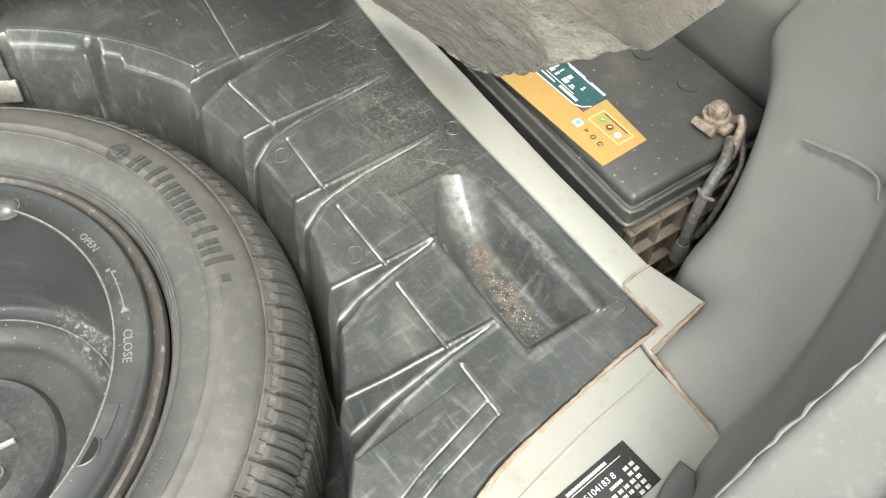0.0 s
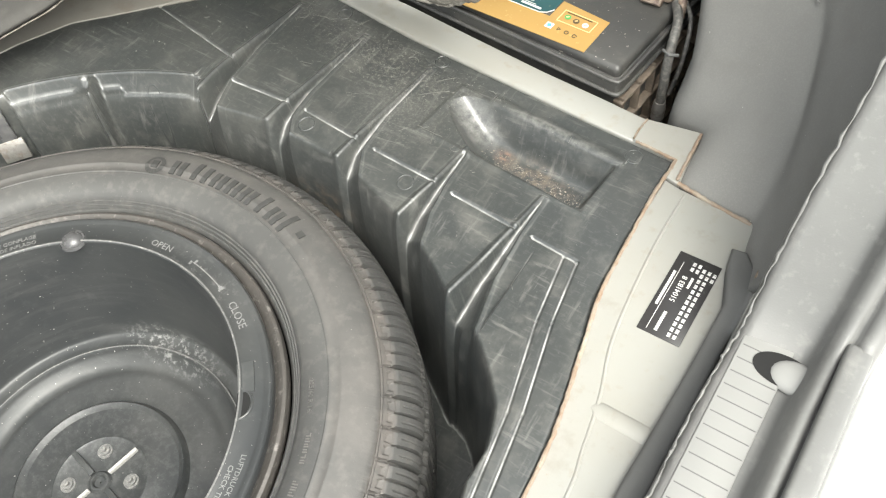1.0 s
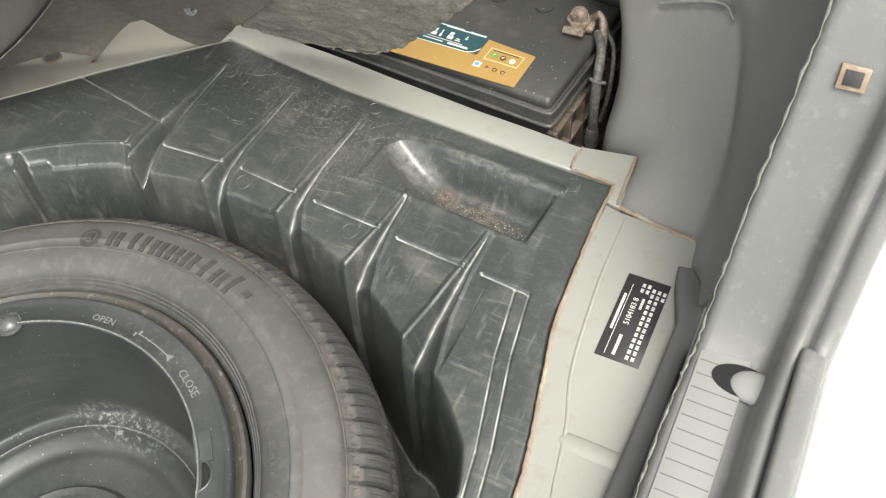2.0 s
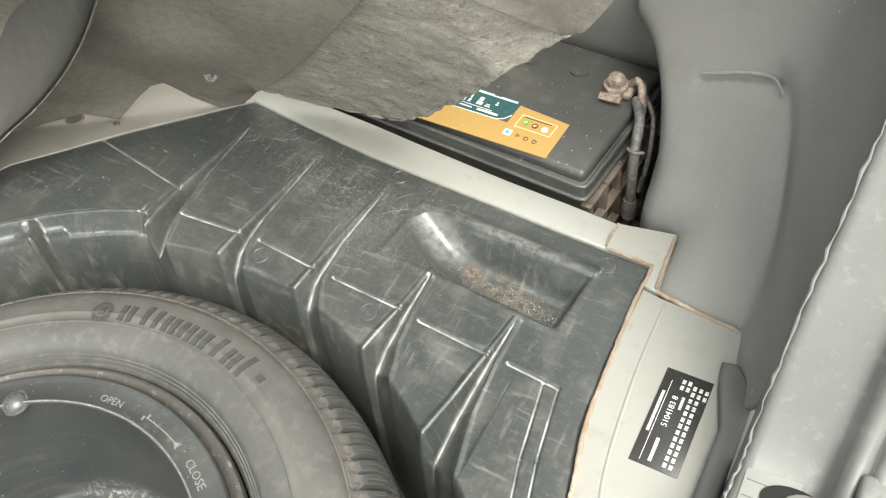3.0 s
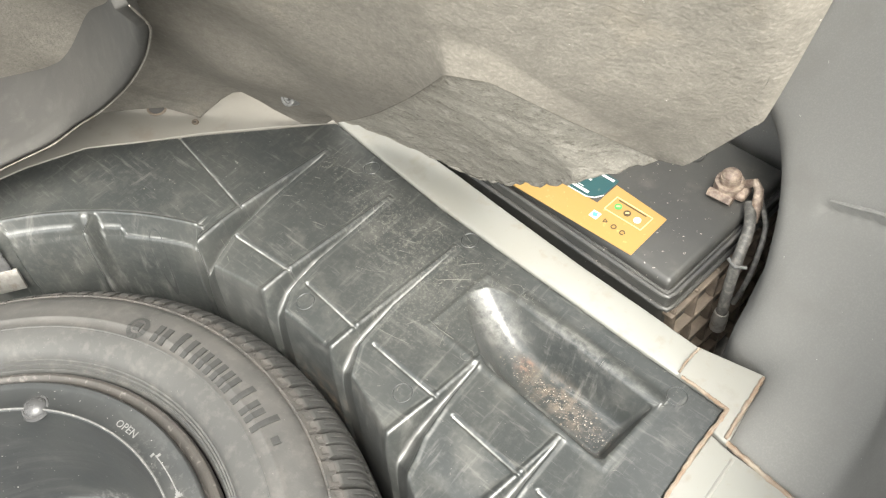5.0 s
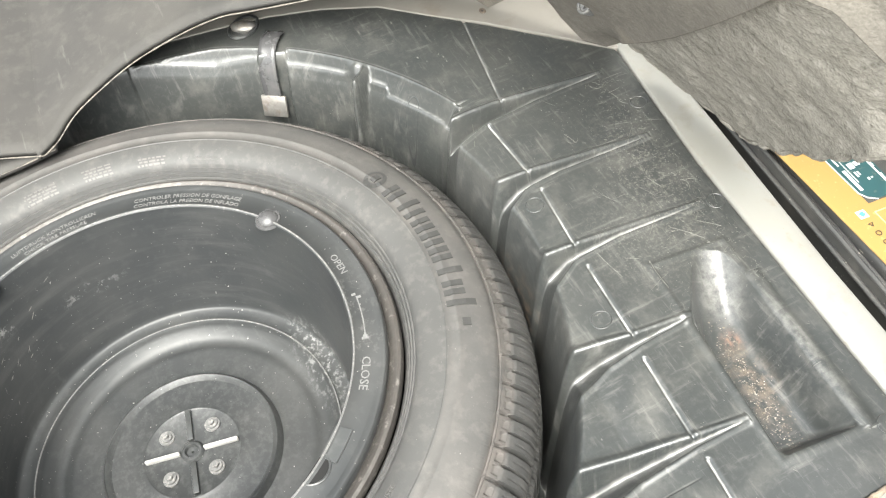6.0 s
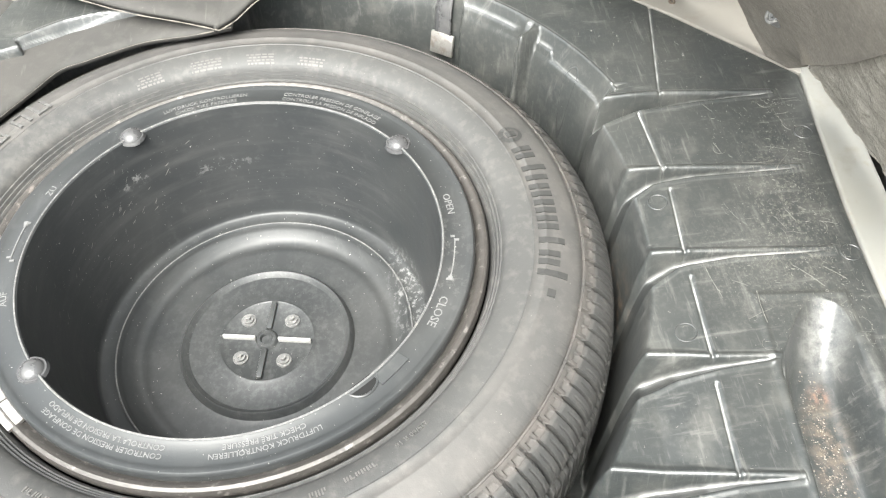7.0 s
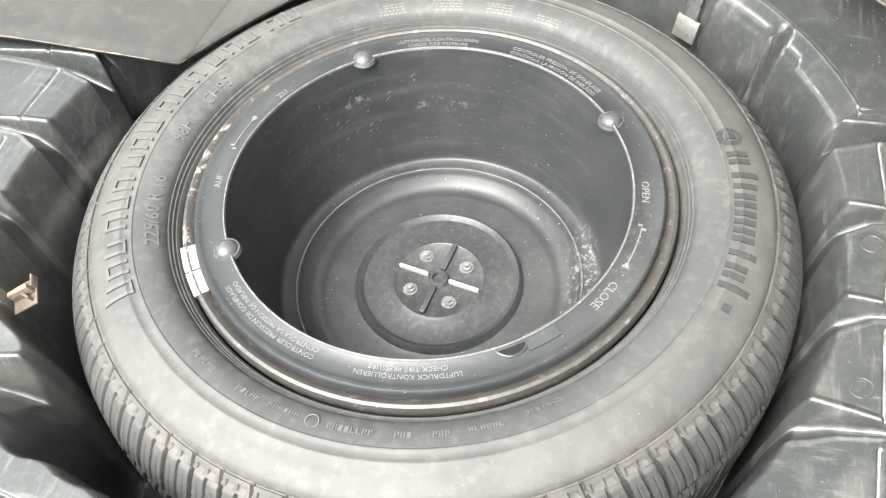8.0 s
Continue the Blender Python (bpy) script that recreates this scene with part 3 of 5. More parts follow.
def band(v, half, soft):
    """1 inside |v| < half, falling to 0 over soft."""
    return np.clip((half + soft - np.abs(v)) / soft, 0, 1)


def tread(a, p):
    """Shoulder blocks: an inner row of recessed blocks, a notch round the tyre, then curved lateral cuts with sipes."""
    r, z = p[:, :1], p[:, 1:]
    side = np.where(z > .1125, 1.0, -1.0)
    drop = np.abs(z - .1125)
    u = (a * 72 / (2 * np.pi) + side * (-.22 * np.sin((.10 - drop) * 34) + .06 * np.sin(a * 5))) % 1.0 - .5
    outer = np.clip((r - .3190) / .0012, 0, 1)
    inner = band(r - .3142, .0040, .0006)
    out = -.0050 * band(np.abs(u) - .5, .036, .025) * inner - .0085 * band(np.abs(u) - .5, .052, .030) * outer
    out = out - .0050 * band(u, .024, .022) * outer
    out = out - .0012 * band(np.abs(u) - .25, .010, .018) * np.clip((r - .3235) / .002, 0, 1)
    cup = band(u, .30, .03) * band(r - .3146, .0018, .0005) - band(u, .05, .03) * band(r - .3150, .0022, .0005)
    out = out - .0030 * np.clip(cup, 0, 1)
    wave = .3190 + .0005 * np.sign(u)
    out = out - .0034 * band(r - wave, .0005, .0006)
    tick = (a * 192 / (2 * np.pi)) % 1.0
    out = out - .0004 * (np.abs(tick - .5) < .10) * ((r > .3040) & (r < .3070))
    return out - .007 * (np.exp(-((z - .158) / .004) ** 2) + np.exp(-((z - .067) / .004) ** 2))


full = SIDE[:1] + SIDE + BAND
dense = []
for (r0, z0), (r1, z1) in zip(full[1:], full[2:]):
    cuts = 7 if .306 < r0 < .326 else 4 if .303 < r0 < .333 else (2 if r0 > .333 else 1)
    dense += [(r0 + (r1 - r0) * k / cuts, z0 + (z1 - z0) * k / cuts) for k in range(cuts)]
dense += [BAND[-1]] + LOWER
tyre = obj("tyre", revolve("tyre", dense, 2880, tread), RUBBER, wheel, "dusty black rubber tyre with worn raised markings")

rim_prof = [(.190, .120), (.192, .165), (.196, .183), (.203, .1965), (.2095, .1990), (.2140, .2005), (.2168, .2030), (.2195, .2062), (.2225, .2076), (.2252, .2066), (.2268, .2030), (.2268, .196), (.2250, .190), (.215, .184)]
obj("rim", revolve("rim", rim_prof, 256), STEEL, wheel, "scuffed black steel rim edge with bare spots")
bm = bmesh.new()
for a0, a1 in ((-60.5, -53.2), (-52.8, -46)):
    arc_bar(bm, .2150, .2285, a0, a1, lambda r: .2050, .0022, 8)
part("balance_weight", bm, BARE, wheel, "bright bare metal clip on the rim edge")

# tub inside the rim
tub_prof = [(.2145, .170), (.2147, .2075), (.2141, .2106), (.2126, .2119), (.2100, .2119), (.2082, .2111), (.2060, .2108), (.1905, .2108), (.1888, .2122), (.1868, .2126), (.1850, .2112), (.1842, .205),
            (.1825, .180), (.1800, .150), (.1765, .118), (.1735, .098), (.1705, .080), (.1685, .0690), (.1672, .0640), (.1650, .0622), (.1560, .0618), (.1520, .0628), (.1512, .0640), (.1502, .0643), (.1492, .0636), (.1480, .0600),
            (.1450, .0560), (.1415, .0530), (.1385, .0500), (.1335, .0470), (.1270, .0468), (.1240, .0490), (.1180, .0492), (.0960, .0496), (.0900, .0510), (.0868, .0575), (.0852, .0590),
            (.0830, .0575), (.0800, .0545), (.0520, .0540), (.0500, .0552), (.0480, .0556), (.0465, .0545), (.0120, .0550), (.0095, .0580), (.0070, .0582), (.0055, .0550), (.0008, .0548)]
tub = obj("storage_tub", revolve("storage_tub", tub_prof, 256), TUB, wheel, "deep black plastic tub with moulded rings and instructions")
# pale rings laid on the edges as painted highlights
for rad, z, thick in ((.1866, .2124, .0009), (.1504, .0641, .0007)):
    bm = bmesh.new()
    tube(bm, [(rad * math.cos(k * math.pi / 90), rad * math.sin(k * math.pi / 90), z) for k in range(181)], thick, 6)
    part("lip_highlight", bm, STUD, tub, "thin pale ring standing for the lip's highlight")
for a in (79.5, -100.5):
    m = pose(0, 0, 0, 0, 0, a)
    bm = bmesh.new()
    box(bm, (.012, -.0016, .054), (.046, .0016, .0605), .001, m)
    part("locking_rib", bm, WEAR, tub, "pale worn moulded rib")
for a in (-9, 171):
    bm = bmesh.new()
    box(bm, (.012, -.0030, .053), (.046, .0030, .0590), .001, pose(0, 0, 0, 0, 0, a))
    part("moulded_rib", bm, FITTING, tub)
for a in (-143, 127, -54, 33):
    bm = bmesh.new()
    for r0, r1, z in ((.0078, .0078, .0565), (.0058, .0055, .0590), (.0030, .0026, .0620)):
        bmesh.ops.create_cone(bm, cap_ends=True, segments=20, radius1=r0, radius2=r1, depth=.008, matrix=pose(.0325 * math.cos(radians(a)), .0325 * math.sin(radians(a)), z - .004))
    part("stud", bm, STUD, tub)
for k, a in enumerate((125, 215, 305)):
    bm = bmesh.new()
    bmesh.ops.create_uvsphere(bm, u_segments=24, v_segments=14, radius=.0108, matrix=pose(.1885 * math.cos(radians(a)), .1885 * math.sin(radians(a)), .2095) @ Matrix.Diagonal((1, 1, .75, 1)))
    bmesh.ops.create_cone(bm, cap_ends=True, segments=24, radius1=.0132, radius2=.0118, depth=.003, matrix=pose(.1885 * math.cos(radians(a)), .1885 * math.sin(radians(a)), .2105))
    part("clip_dome", bm, GLOSS, tub, "shiny round clip")
# pale scuffs running down the inner wall below the clips
rsc = random.Random(12)
bm = bmesh.new()
for n in range(70):
    a = radians(rsc.gauss(-134, 7) if n < 34 else rsc.uniform(-180, 180) if n < 56 else rsc.gauss(-100, 10))
    z = rsc.uniform(.12, .20) if n < 34 else rsc.uniform(.09, .20)
    da, dz = (rsc.uniform(.01, .04), rsc.uniform(-.008, -.002)) if n % 3 else (rsc.uniform(.002, .012), rsc.uniform(-.002, .002))
    wide = rsc.uniform(.0002, .0006)
    row = []
    for q in range(7):
        f = q / 6
        zz = z + dz * f
        rr = float(np.interp(zz, [.080, .098, .118, .150, .180, .205], [.1705, .1735, .1765, .1800, .1825, .1842])) - .0003
        h = wide * (1 - (2 * f - 1) ** 2) + .00005
        row.append([bm.verts.new((rr * math.cos(a + da * f), rr * math.sin(a + da * f), zz + e * h)) for e in (-1, 1)])
    for p0, p1 in zip(row, row[1:]):
        bm.faces.new((p0[0], p0[1], p1[1], p1[0]))
tagged(part("scuffs", bm, LINT, tub, "pale scuffs and scratches"), "pale scuffs and scratches", kind="stuff")
hole = pose(0, 0, 0, 0, 0, 35.3) @ pose(.1845, 0, 0)
# flat plate on the ring; its black paints the shade inside the notch
bm = bmesh.new()
notch = [(.0125 * math.sin(k * math.pi / 16) * 1.0, -.0135 * math.cos(k * math.pi / 16)) for k in range(17)]
prism(bm, notch, .2085, .2116, hole)
part("grip_notch_shade", bm, HOLE_SHADE, tub, "flat black plate standing for the shade in a finger notch")
bm = bmesh.new()
tube(bm, [hole @ Vector((x * 1.06, y * 1.04, .2114)) for x, y in notch], .0011, 8)
part("notch_rim", bm, FITTING, tub)
bm = bmesh.new()
arc_bar(bm, .1845, .1990, 38.5, 47, lambda r: .2100, .0022, 6)
part("grip_tab", bm, FITTING, tub)

flat = lambda r: .2108
for text, deg, rad, size in (("OPEN", 97, .1935, .0095), ("CLOSE", 62, .1935, .0105), ("AUF", -80, .1935, .0088), ("ZU", -117, .1935, .0088),
                             ("LUFTDRUCK KONTROLLIEREN", -169, .1985, .0062), ("CHECK TIRE PRESSURE", -169, .1915, .0062),
                             ("CONTROLER PRESSION DE GONFLAGE", 152, .1985, .0062), ("CONTROLA LA PRESION DE INFLADO", 152, .1915, .0062),
                             ("LUFTDRUCK KONTROLLIEREN", 10, .1985, .0062), ("CHECK TIRE PRESSURE", 10, .1915, .0062),
                             ("CONTROLER PRESSION DE GONFLAGE", -28, .1985, .0062), ("CONTROLA LA PRESION DE INFLADO", -28, .1915, .0062)):
    obj("moulded_writing", bend(letters("moulded_writing", text, size, .0004), rad, deg, flat), PALE, tub, "raised pale writing")
# curved double arrows between the words
for a0, a1 in ((90, 69), (-88, -108)):
    bm = bmesh.new()
    arc_bar(bm, .1962, .1972, min(a0, a1) + 4, max(a0, a1) - 5, flat, .0006, 12)
    e = min(a0, a1) + 2.5
    for r0, r1, w, h in ((.1935, .1998, .7, .0006), (.1948, .1986, 1.3, .0009), (.1958, .1976, 1.9, .0012)):
        arc_bar(bm, r0, r1, e, e + w, flat, h, 2)
    f = max(a0, a1) - 4.0
    arc_bar(bm, .1930, .1968, f - .6, f, flat, .0009, 2)
    arc_bar(bm, .1966, .2005, f - 1.8, f - 1.2, flat, .0009, 2)
    part("moulded_arrow", bm, PALE, tub, "thin raised arrow")

# maker's name as plain raised shapes, dark
lift = lambda r: side_z(r)
bm = bmesh.new()
for k in range(28):
    ring = []
    for ang in (2 * math.pi * k / 28, 2 * math.pi * (k + 1) / 28):
        for rr in (.0066, .0106 + .0016 * math.cos(ang + 2.6)):
            r = .2780 + rr * 1.12 * math.cos(ang)
            t = radians(109.4) + rr * 1.0 * math.sin(ang) / .278
            ring.append(Vector((r * math.cos(t), r * math.sin(t), side_z(r) + .0012)))
    bm.faces.new([bm.verts.new(v) for v in (ring[0], ring[1], ring[3], ring[2])])
arc_bar(bm, .2735, .2825, 108.7, 110.1, lift, .0013, 2)
part("raised_mark", bm, LOGO, tyre, "dark raised round mark", smooth=False)
for a, strokes, top in ((103.9, 2, .2875), (99.6, 1, .2915), (97.0, 1, .2895), (93.7, 2, .2875), (89.7, 2, .2875), (85.8, 2, .2875), (81.7, 1, .2915), (77.8, 2, .2875), (74.5, 1, .2945)):
    bm = bmesh.new()
    for q in (.95, -.95) if strokes == 2 else (0,):
        arc_bar(bm, .2690, top, a + q - .58, a + q + .58, lift, .0013, 3)
    part("raised_mark", bm, LOGO, tyre, smooth=False)
bm = bmesh.new()
arc_bar(bm, .2800, .2870, 69.7, 71.2, lift, .0012, 3)
part("raised_mark", bm, LOGO, tyre, smooth=False)
# second name and model shapes, in the tyre's own rubber
for k in range(17):
    a = -50 - k * 5.2 + (k % 3) * .4
    bm = bmesh.new()
    h = .019 if k % 4 else .026
    arc_bar(bm, .2700, .2700 + h, a - .50, a + .20, lift, .0020, 2)
    arc_bar(bm, .2700, .2700 + h * .85, a - 3.0, a - 2.3, lift, .0020, 2)
    arc_bar(bm, .2700 + (h - .0022 if k % 2 else 0), .2700 + (h if k % 2 else .0022), a - 2.5, a - .4, lift, .0020, 2)
    part("raised_mark", bm, CHALK, tyre, smooth=False)
for text, deg, size in (("225/60 R 16", 35, .0060), ("225/60 R 16", -70, .0165), ("98H", -93.3, .0160), ("CH95", -107, .0160)):
    obj("raised_writing", bend(letters("raised_writing", text, size, .0011), .2430 if size > .01 else .2480, deg, lift), CHALK, tyre, "dusty raised writing")
# blocks of small print, too fine to read
rng = random.Random(4)
for deg, rows, wide, pale in ((-157, 4, 7, 1), (-171, 4, 8, 1), (176, 4, 8, 1), (163, 3, 7, 1), (-143, 3, 6, 0), (150, 2, 7, 0)):
    bm = bmesh.new()
    for q in range(rows):
        a, stop = deg - wide / 2 + rng.uniform(0, .5), deg + wide / 2 - rng.uniform(0, 1.6)
        while a < stop:
            w = rng.uniform(.5, 1.5)
            arc_bar(bm, .2415 + .0031 * q, .2428 + .0031 * q, a, min(a + w, stop), lift, .0004, 2)
            a += w + .35
    part("small_print", bm, PRINT if pale else RUBBER, tyre, "rows of faint pale small print", smooth=False)
for deg, count, tall in ((24.6, 6, .0040), (17.1, 3, .0052), (10.8, 3, .0052), (1.8, 8, .0050), (-10.5, 6, .0032), (-17.8, 5, .0050), (-29.0, 6, .0046)):
    bm = bmesh.new()
    for q in range(count):
        a = deg + (q - count / 2) * 1.02
        arc_bar(bm, .2510, .2510 + tall, a, a + .26, lift, .0008, 2)
        arc_bar(bm, .2510 + (tall - .0009) * rng.choice((0, 1)), .2510 + .0009 + (tall - .0009), a + .26, a + .72, lift, .0008, 2) if rng.random() < .4 else arc_bar(bm, .2510, .2510 + tall * rng.uniform(.5, 1), a + .48, a + .72, lift, .0008, 2)
    part("small_print", bm, PRINT, tyre, smooth=False)
bm = bmesh.new()
tube(bm, [((.2535 + .0052 * math.cos(q * math.pi / 12)) * math.cos(radians(-5) + .0052 * math.sin(q * math.pi / 12) / .2535), (.2535 + .0052 * math.cos(q * math.pi / 12)) * math.sin(radians(-5) + .0052 * math.sin(q * math.pi / 12) / .2535), side_z(.2535) + .0006) for q in range(25)], .0006, 6)
part("approval_ring", bm, PRINT, tyre, "small raised ring")

# ---- painted body panels round the well ----
body = thing("boot_floor_panel", "cream-painted steel body panels with rusty seam sealant round the liner", "car body", kind="structure")


def sheet(name, outline, z0, z1, mat, parent, label="", bevel=.002):
    bm = bmesh.new()
    prism(bm, outline, z0, z1)
    top = [e for e in bm.edges if all(abs(v.co.z - z1) < 1e-6 for v in e.verts)]
    bmesh.ops.bevel(bm, geom=top, offset=bevel, segments=3, profile=.5, affect="EDGES", clamp_overlap=True)
    return part(name, bm, mat, parent, label)


LEVEL = .2445
sheet("rail", [(-.135, .5515), (-.115, .5485), (-.046, .5380), (.052, .5245), (.133, .5170), (.202, .5115), (.266, .5060), (.330, .5010), (.330, .5330), (.265, .5395), (.20, .545), (.09, .558), (.028, .566), (-.06, .575), (-.135, .578)], .205, LEVEL, CREAM, body, "cream-painted steel rail", .0025)
sheet("rail_end", [(.318, .5025), (.3625, .4985), (.3640, .4760), (.3775, .4725), (.371, .541), (.318, .5335)], .205, LEVEL + .0018, CREAM, body, "cream rail end plate with a sealed joint", .002)
sheet("side_flange", [(.405, -.62), (.484, -.62), (.484, .43), (.462, .432), (.452, .465), (.38, .4705), (.3640, .474), (.3635, .40), (.368, .33), (.380, .282), (.390, .241), (.398, .19), (.402, .15), (.405, 0)], .205, LEVEL, CREAM, body, "cream-painted rear floor flange", .0015)
FRONT = [(-.391, 0), (-.385, .123), (-.377, .184), (-.367, .246), (-.347, .305), (-.317, .362), (-.272, .405), (-.228, .451), (-.180, .494), (-.119, .5475)]
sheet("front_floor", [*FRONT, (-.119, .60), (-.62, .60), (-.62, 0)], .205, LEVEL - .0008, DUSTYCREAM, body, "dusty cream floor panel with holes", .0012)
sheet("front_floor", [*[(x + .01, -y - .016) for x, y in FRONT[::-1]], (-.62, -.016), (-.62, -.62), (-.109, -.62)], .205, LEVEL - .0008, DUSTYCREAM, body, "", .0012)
# raised step and seam bead on the flange
bm = bmesh.new()
tube(bm, curve_points([(.386, .466, .2440), (.388, .39, .2442), (.397, .305, .2442), (.4115, .254, .2442), (.4207, .207, .2442), (.427, .17, .2442), (.432, .05, .2442)], 8), .0016, 8)
part("pressed_crease", bm, CREAM, body)
bm = bmesh.new()
tube(bm, [(.410, .243, 0), (.416, .2428, 0), (.440, .2424, 0), (.462, .242, 0)], [.002, .0075, .0078, .0078], 16)
bmesh.ops.transform(bm, matrix=Matrix.Translation((0, 0, .2440)) @ Matrix.Diagonal((1, 1, .34, 1)), verts=bm.verts)
part("pressed_bead", bm, CREAM, body)
rs = random.Random(8)


def bead(name, points, radius, mat, parent, label=""):
    pts = curve_points(points, 14)
    pts = [p + Vector((rs.uniform(-1, 1), rs.uniform(-1, 1), 0)) * radius * .22 for p in pts]
    bm = bmesh.new()
    tube(bm, pts, [radius * rs.uniform(.75, 1.15) for _ in pts], 8)
    return part(name, bm, mat, parent, label)


bead("seam_sealant", [(.3635, .498, .2453), (.3625, .45, .2443), (.365, .40, .2443), (.369, .34, .2443), (.380, .285, .2443), (.391, .235, .2443), (.399, .18, .2443), (.404, .05, .2443), (.405, -.3, .2443)], .0019, SEALANT, body, "rusty seam sealant")
bead("seam_sealant", [(.322, .5015, .2463), (.335, .5008, .2463), (.350, .4992, .2463), (.364, .498, .2463)], .0016, SEALANT, body)
bead("seam_sealant", [(.3185, .5035, .2471), (.3178, .515, .2471), (.319, .532, .2468)], .0010, SEALANT, body)
bead("seam_sealant", [(.376, .474, .2463), (.41, .4690, .2443), (.448, .463, .2443)], .0022, SEALANT, body)
bead("seam_sealant", [(.374, .476, .2473), (.3725, .505, .2473), (.3705, .538, .2468)], .0017, SEALANT, body)
# underbody closing the space below the battery and behind the rail
sheet("battery_recess", [(-.40, .56), (.40, .56), (.40, .90), (-.40, .90)], .02, .04, DARKFLOOR, body, "dark recess floor")
sheet("recess_wall", [(-.135, .574), (.372, .531), (.372, .526), (-.135, .568)], .03, .21, DARKFLOOR, body)

# ringed holes in the front floor, their shade painted as flat dark discs
for x, y, z, rad in ((-.302, .446, .2440, .011), (-.247, .458, .2440, .003)):
    bm = bmesh.new()
    bmesh.ops.create_cone(bm, cap_ends=True, segments=24, radius1=rad * .8, radius2=rad * .8, depth=.001, matrix=pose(x, y, z))
    part("floor_hole_shade", bm, DARKFLOOR, body, "flat dark disc standing for the shade in a floor hole")
    bm = bmesh.new()
    tube(bm, [(x + 1.05 * rad * math.cos(k * math.pi / 12), y + .8 * rad * math.sin(k * math.pi / 12), z) for k in range(25)], .0014, 8)
    part("washer", bm, RUSTBROWN, body, "dull brown ring")

# ---- data sticker ----
sticker = thing("data_sticker", "black option-code sticker with silver print on the cream flange", "sticker")
sx0, sx1, sy0, sy1 = .4085, .4455, .3225, .4085
bm = bmesh.new()
box(bm, (sx0, sy0, .2443), (sx1, sy1, .2455), .0004)
part("film", bm, INK, sticker)


def sticker_bar(x0, x1, y0, y1, name="print_bar"):
    bm = bmesh.new()
    box(bm, (x0, y0, .2454), (x1, y1, .24585))
    part(name, bm, WHITE, sticker, smooth=False)


sticker_bar(.4155, .4159, sy0 + .003, sy1 - .010)
rk = random.Random(2)


def print_row(x, h, y0, y1, lo, hi, gap):
    bm = bmesh.new()
    y = y0
    while y < y1 - .001:
        w = min(rk.uniform(lo, hi), y1 - y)
        box(bm, (x, y, .2454), (x + h, y + w, .24582))
        y += w + gap
    part("print_line", bm, WHITE, sticker, smooth=False)


def code_row(x, y0, y1):
    """Small groups of three strokes in a row."""
    bm = bmesh.new()
    y = y0
    while y < y1 - .003:
        for q in range(3):
            box(bm, (x, y + q * .00135, .2454), (x + .0027, y + q * .00135 + rk.uniform(.0007, .0011), .24582))
        y += .0058
    part("print_line", bm, WHITE, sticker, smooth=False)


print_row(.4118, .0022, .350, .388, .0010, .0020, .0005)
w = letters("number", "5104183 8", .0066, .00015)
w.transform(pose(.4248, .372, .2457, 0, 0, 90))
obj("number", w, WHITE, sticker, "silver printed number")
print_row(.4215, .0026, .327, .347, .0010, .0020, .0005)
print_row(.4275, .0022, .376, .388, .0010, .0020, .0005)
code_row(.4325, .3265, .4045)
code_row(.4372, .3265, .4045)
code_row(.4418, .3900, .4045)
code_row(.4232, .3930, .4045)
code_row(.4278, .3930, .4045)

# ---- battery ----
battery = thing("car_battery", "dusty black car battery with an orange label and ribbed case", "battery", at=(0, 0, 0))
turned = pose(.2790, .5490, 0, 0, 0, -6)   # front corner beside the rail's end
deep, wide, bz = .175, .353, .272
bm = bmesh.new()
box(bm, (-wide + .006, .006, .041), (-.006, deep - .006, .236), .006, turned)
case = part("case", bm, CASE, battery)
bm = bmesh.new()
box(bm, (-wide, 0, .236), (0, deep, .2600), .005, turned, 3)
box(bm, (-wide + .004, .005, .256), (-.004, deep - .005, bz), .006, turned, 4)
lid = part("lid", bm, CASE, battery, "dusty black lid with rounded edges")
for z, out, thick in ((.2605, .0005, .0024), (.2440, .0010, .0026)):
    bm = bmesh.new()
    tube(bm, [turned @ Vector(p) for p in ((-wide + .01, -out, z), (-.006, -out, z), (out - .0015, .0015 - out, z), (out, .008, z), (out, deep - .01, z))], thick, 10)
    part("lid_bead", bm, CASE, battery)
for k in range(6):
    bm = bmesh.new()
    y = .010 + k * .0305
    box(bm, (-.008, y, .05), (.0025, y + .0036, .232), .0012, turned)
    part("case_rib", bm, RUSTBROWN, battery)
for k in range(5):
    bm = bmesh.new()
    z = .224 - k * .037
    box(bm, (-.008, .006, z), (.0032, deep - .008, z + .0040), .0012, turned)
    part("case_rib", bm, RUSTBROWN, battery)
# label: orange body with a dark block
lab = .2722
bm = bmesh.new()
prism(bm, [(.02, .558 + .011), (.2345, .5585 + .002), (.2375, .6105), (.181, .6190), (.179, .5920), (.02, .5985)], lab - .0004, lab + .0004)
part("label", bm, ORANGE, battery, "orange-yellow printed label", smooth=False)
bm = bmesh.new()
prism(bm, [(.045, .5985), (.167, .5932), (.173, .5960), (.1780, .6025), (.1802, .6240), (.047, .634)], lab - .0002, lab + .0007)
part("label_block", bm, GREEN, battery, "dark teal printed block", smooth=False)


def lab_box(x0, y0, x1, y1, mat, h=.0010, turn=-4, name="label_print"):
    bm = bmesh.new()
    box(bm, (-(x1 - x0) / 2, -(y1 - y0) / 2, lab - .0002), ((x1 - x0) / 2, (y1 - y0) / 2, lab + h), 0, pose((x0 + x1) / 2, (y0 + y1) / 2, 0, 0, 0, turn))
    part(name, bm, mat, battery, smooth=False)


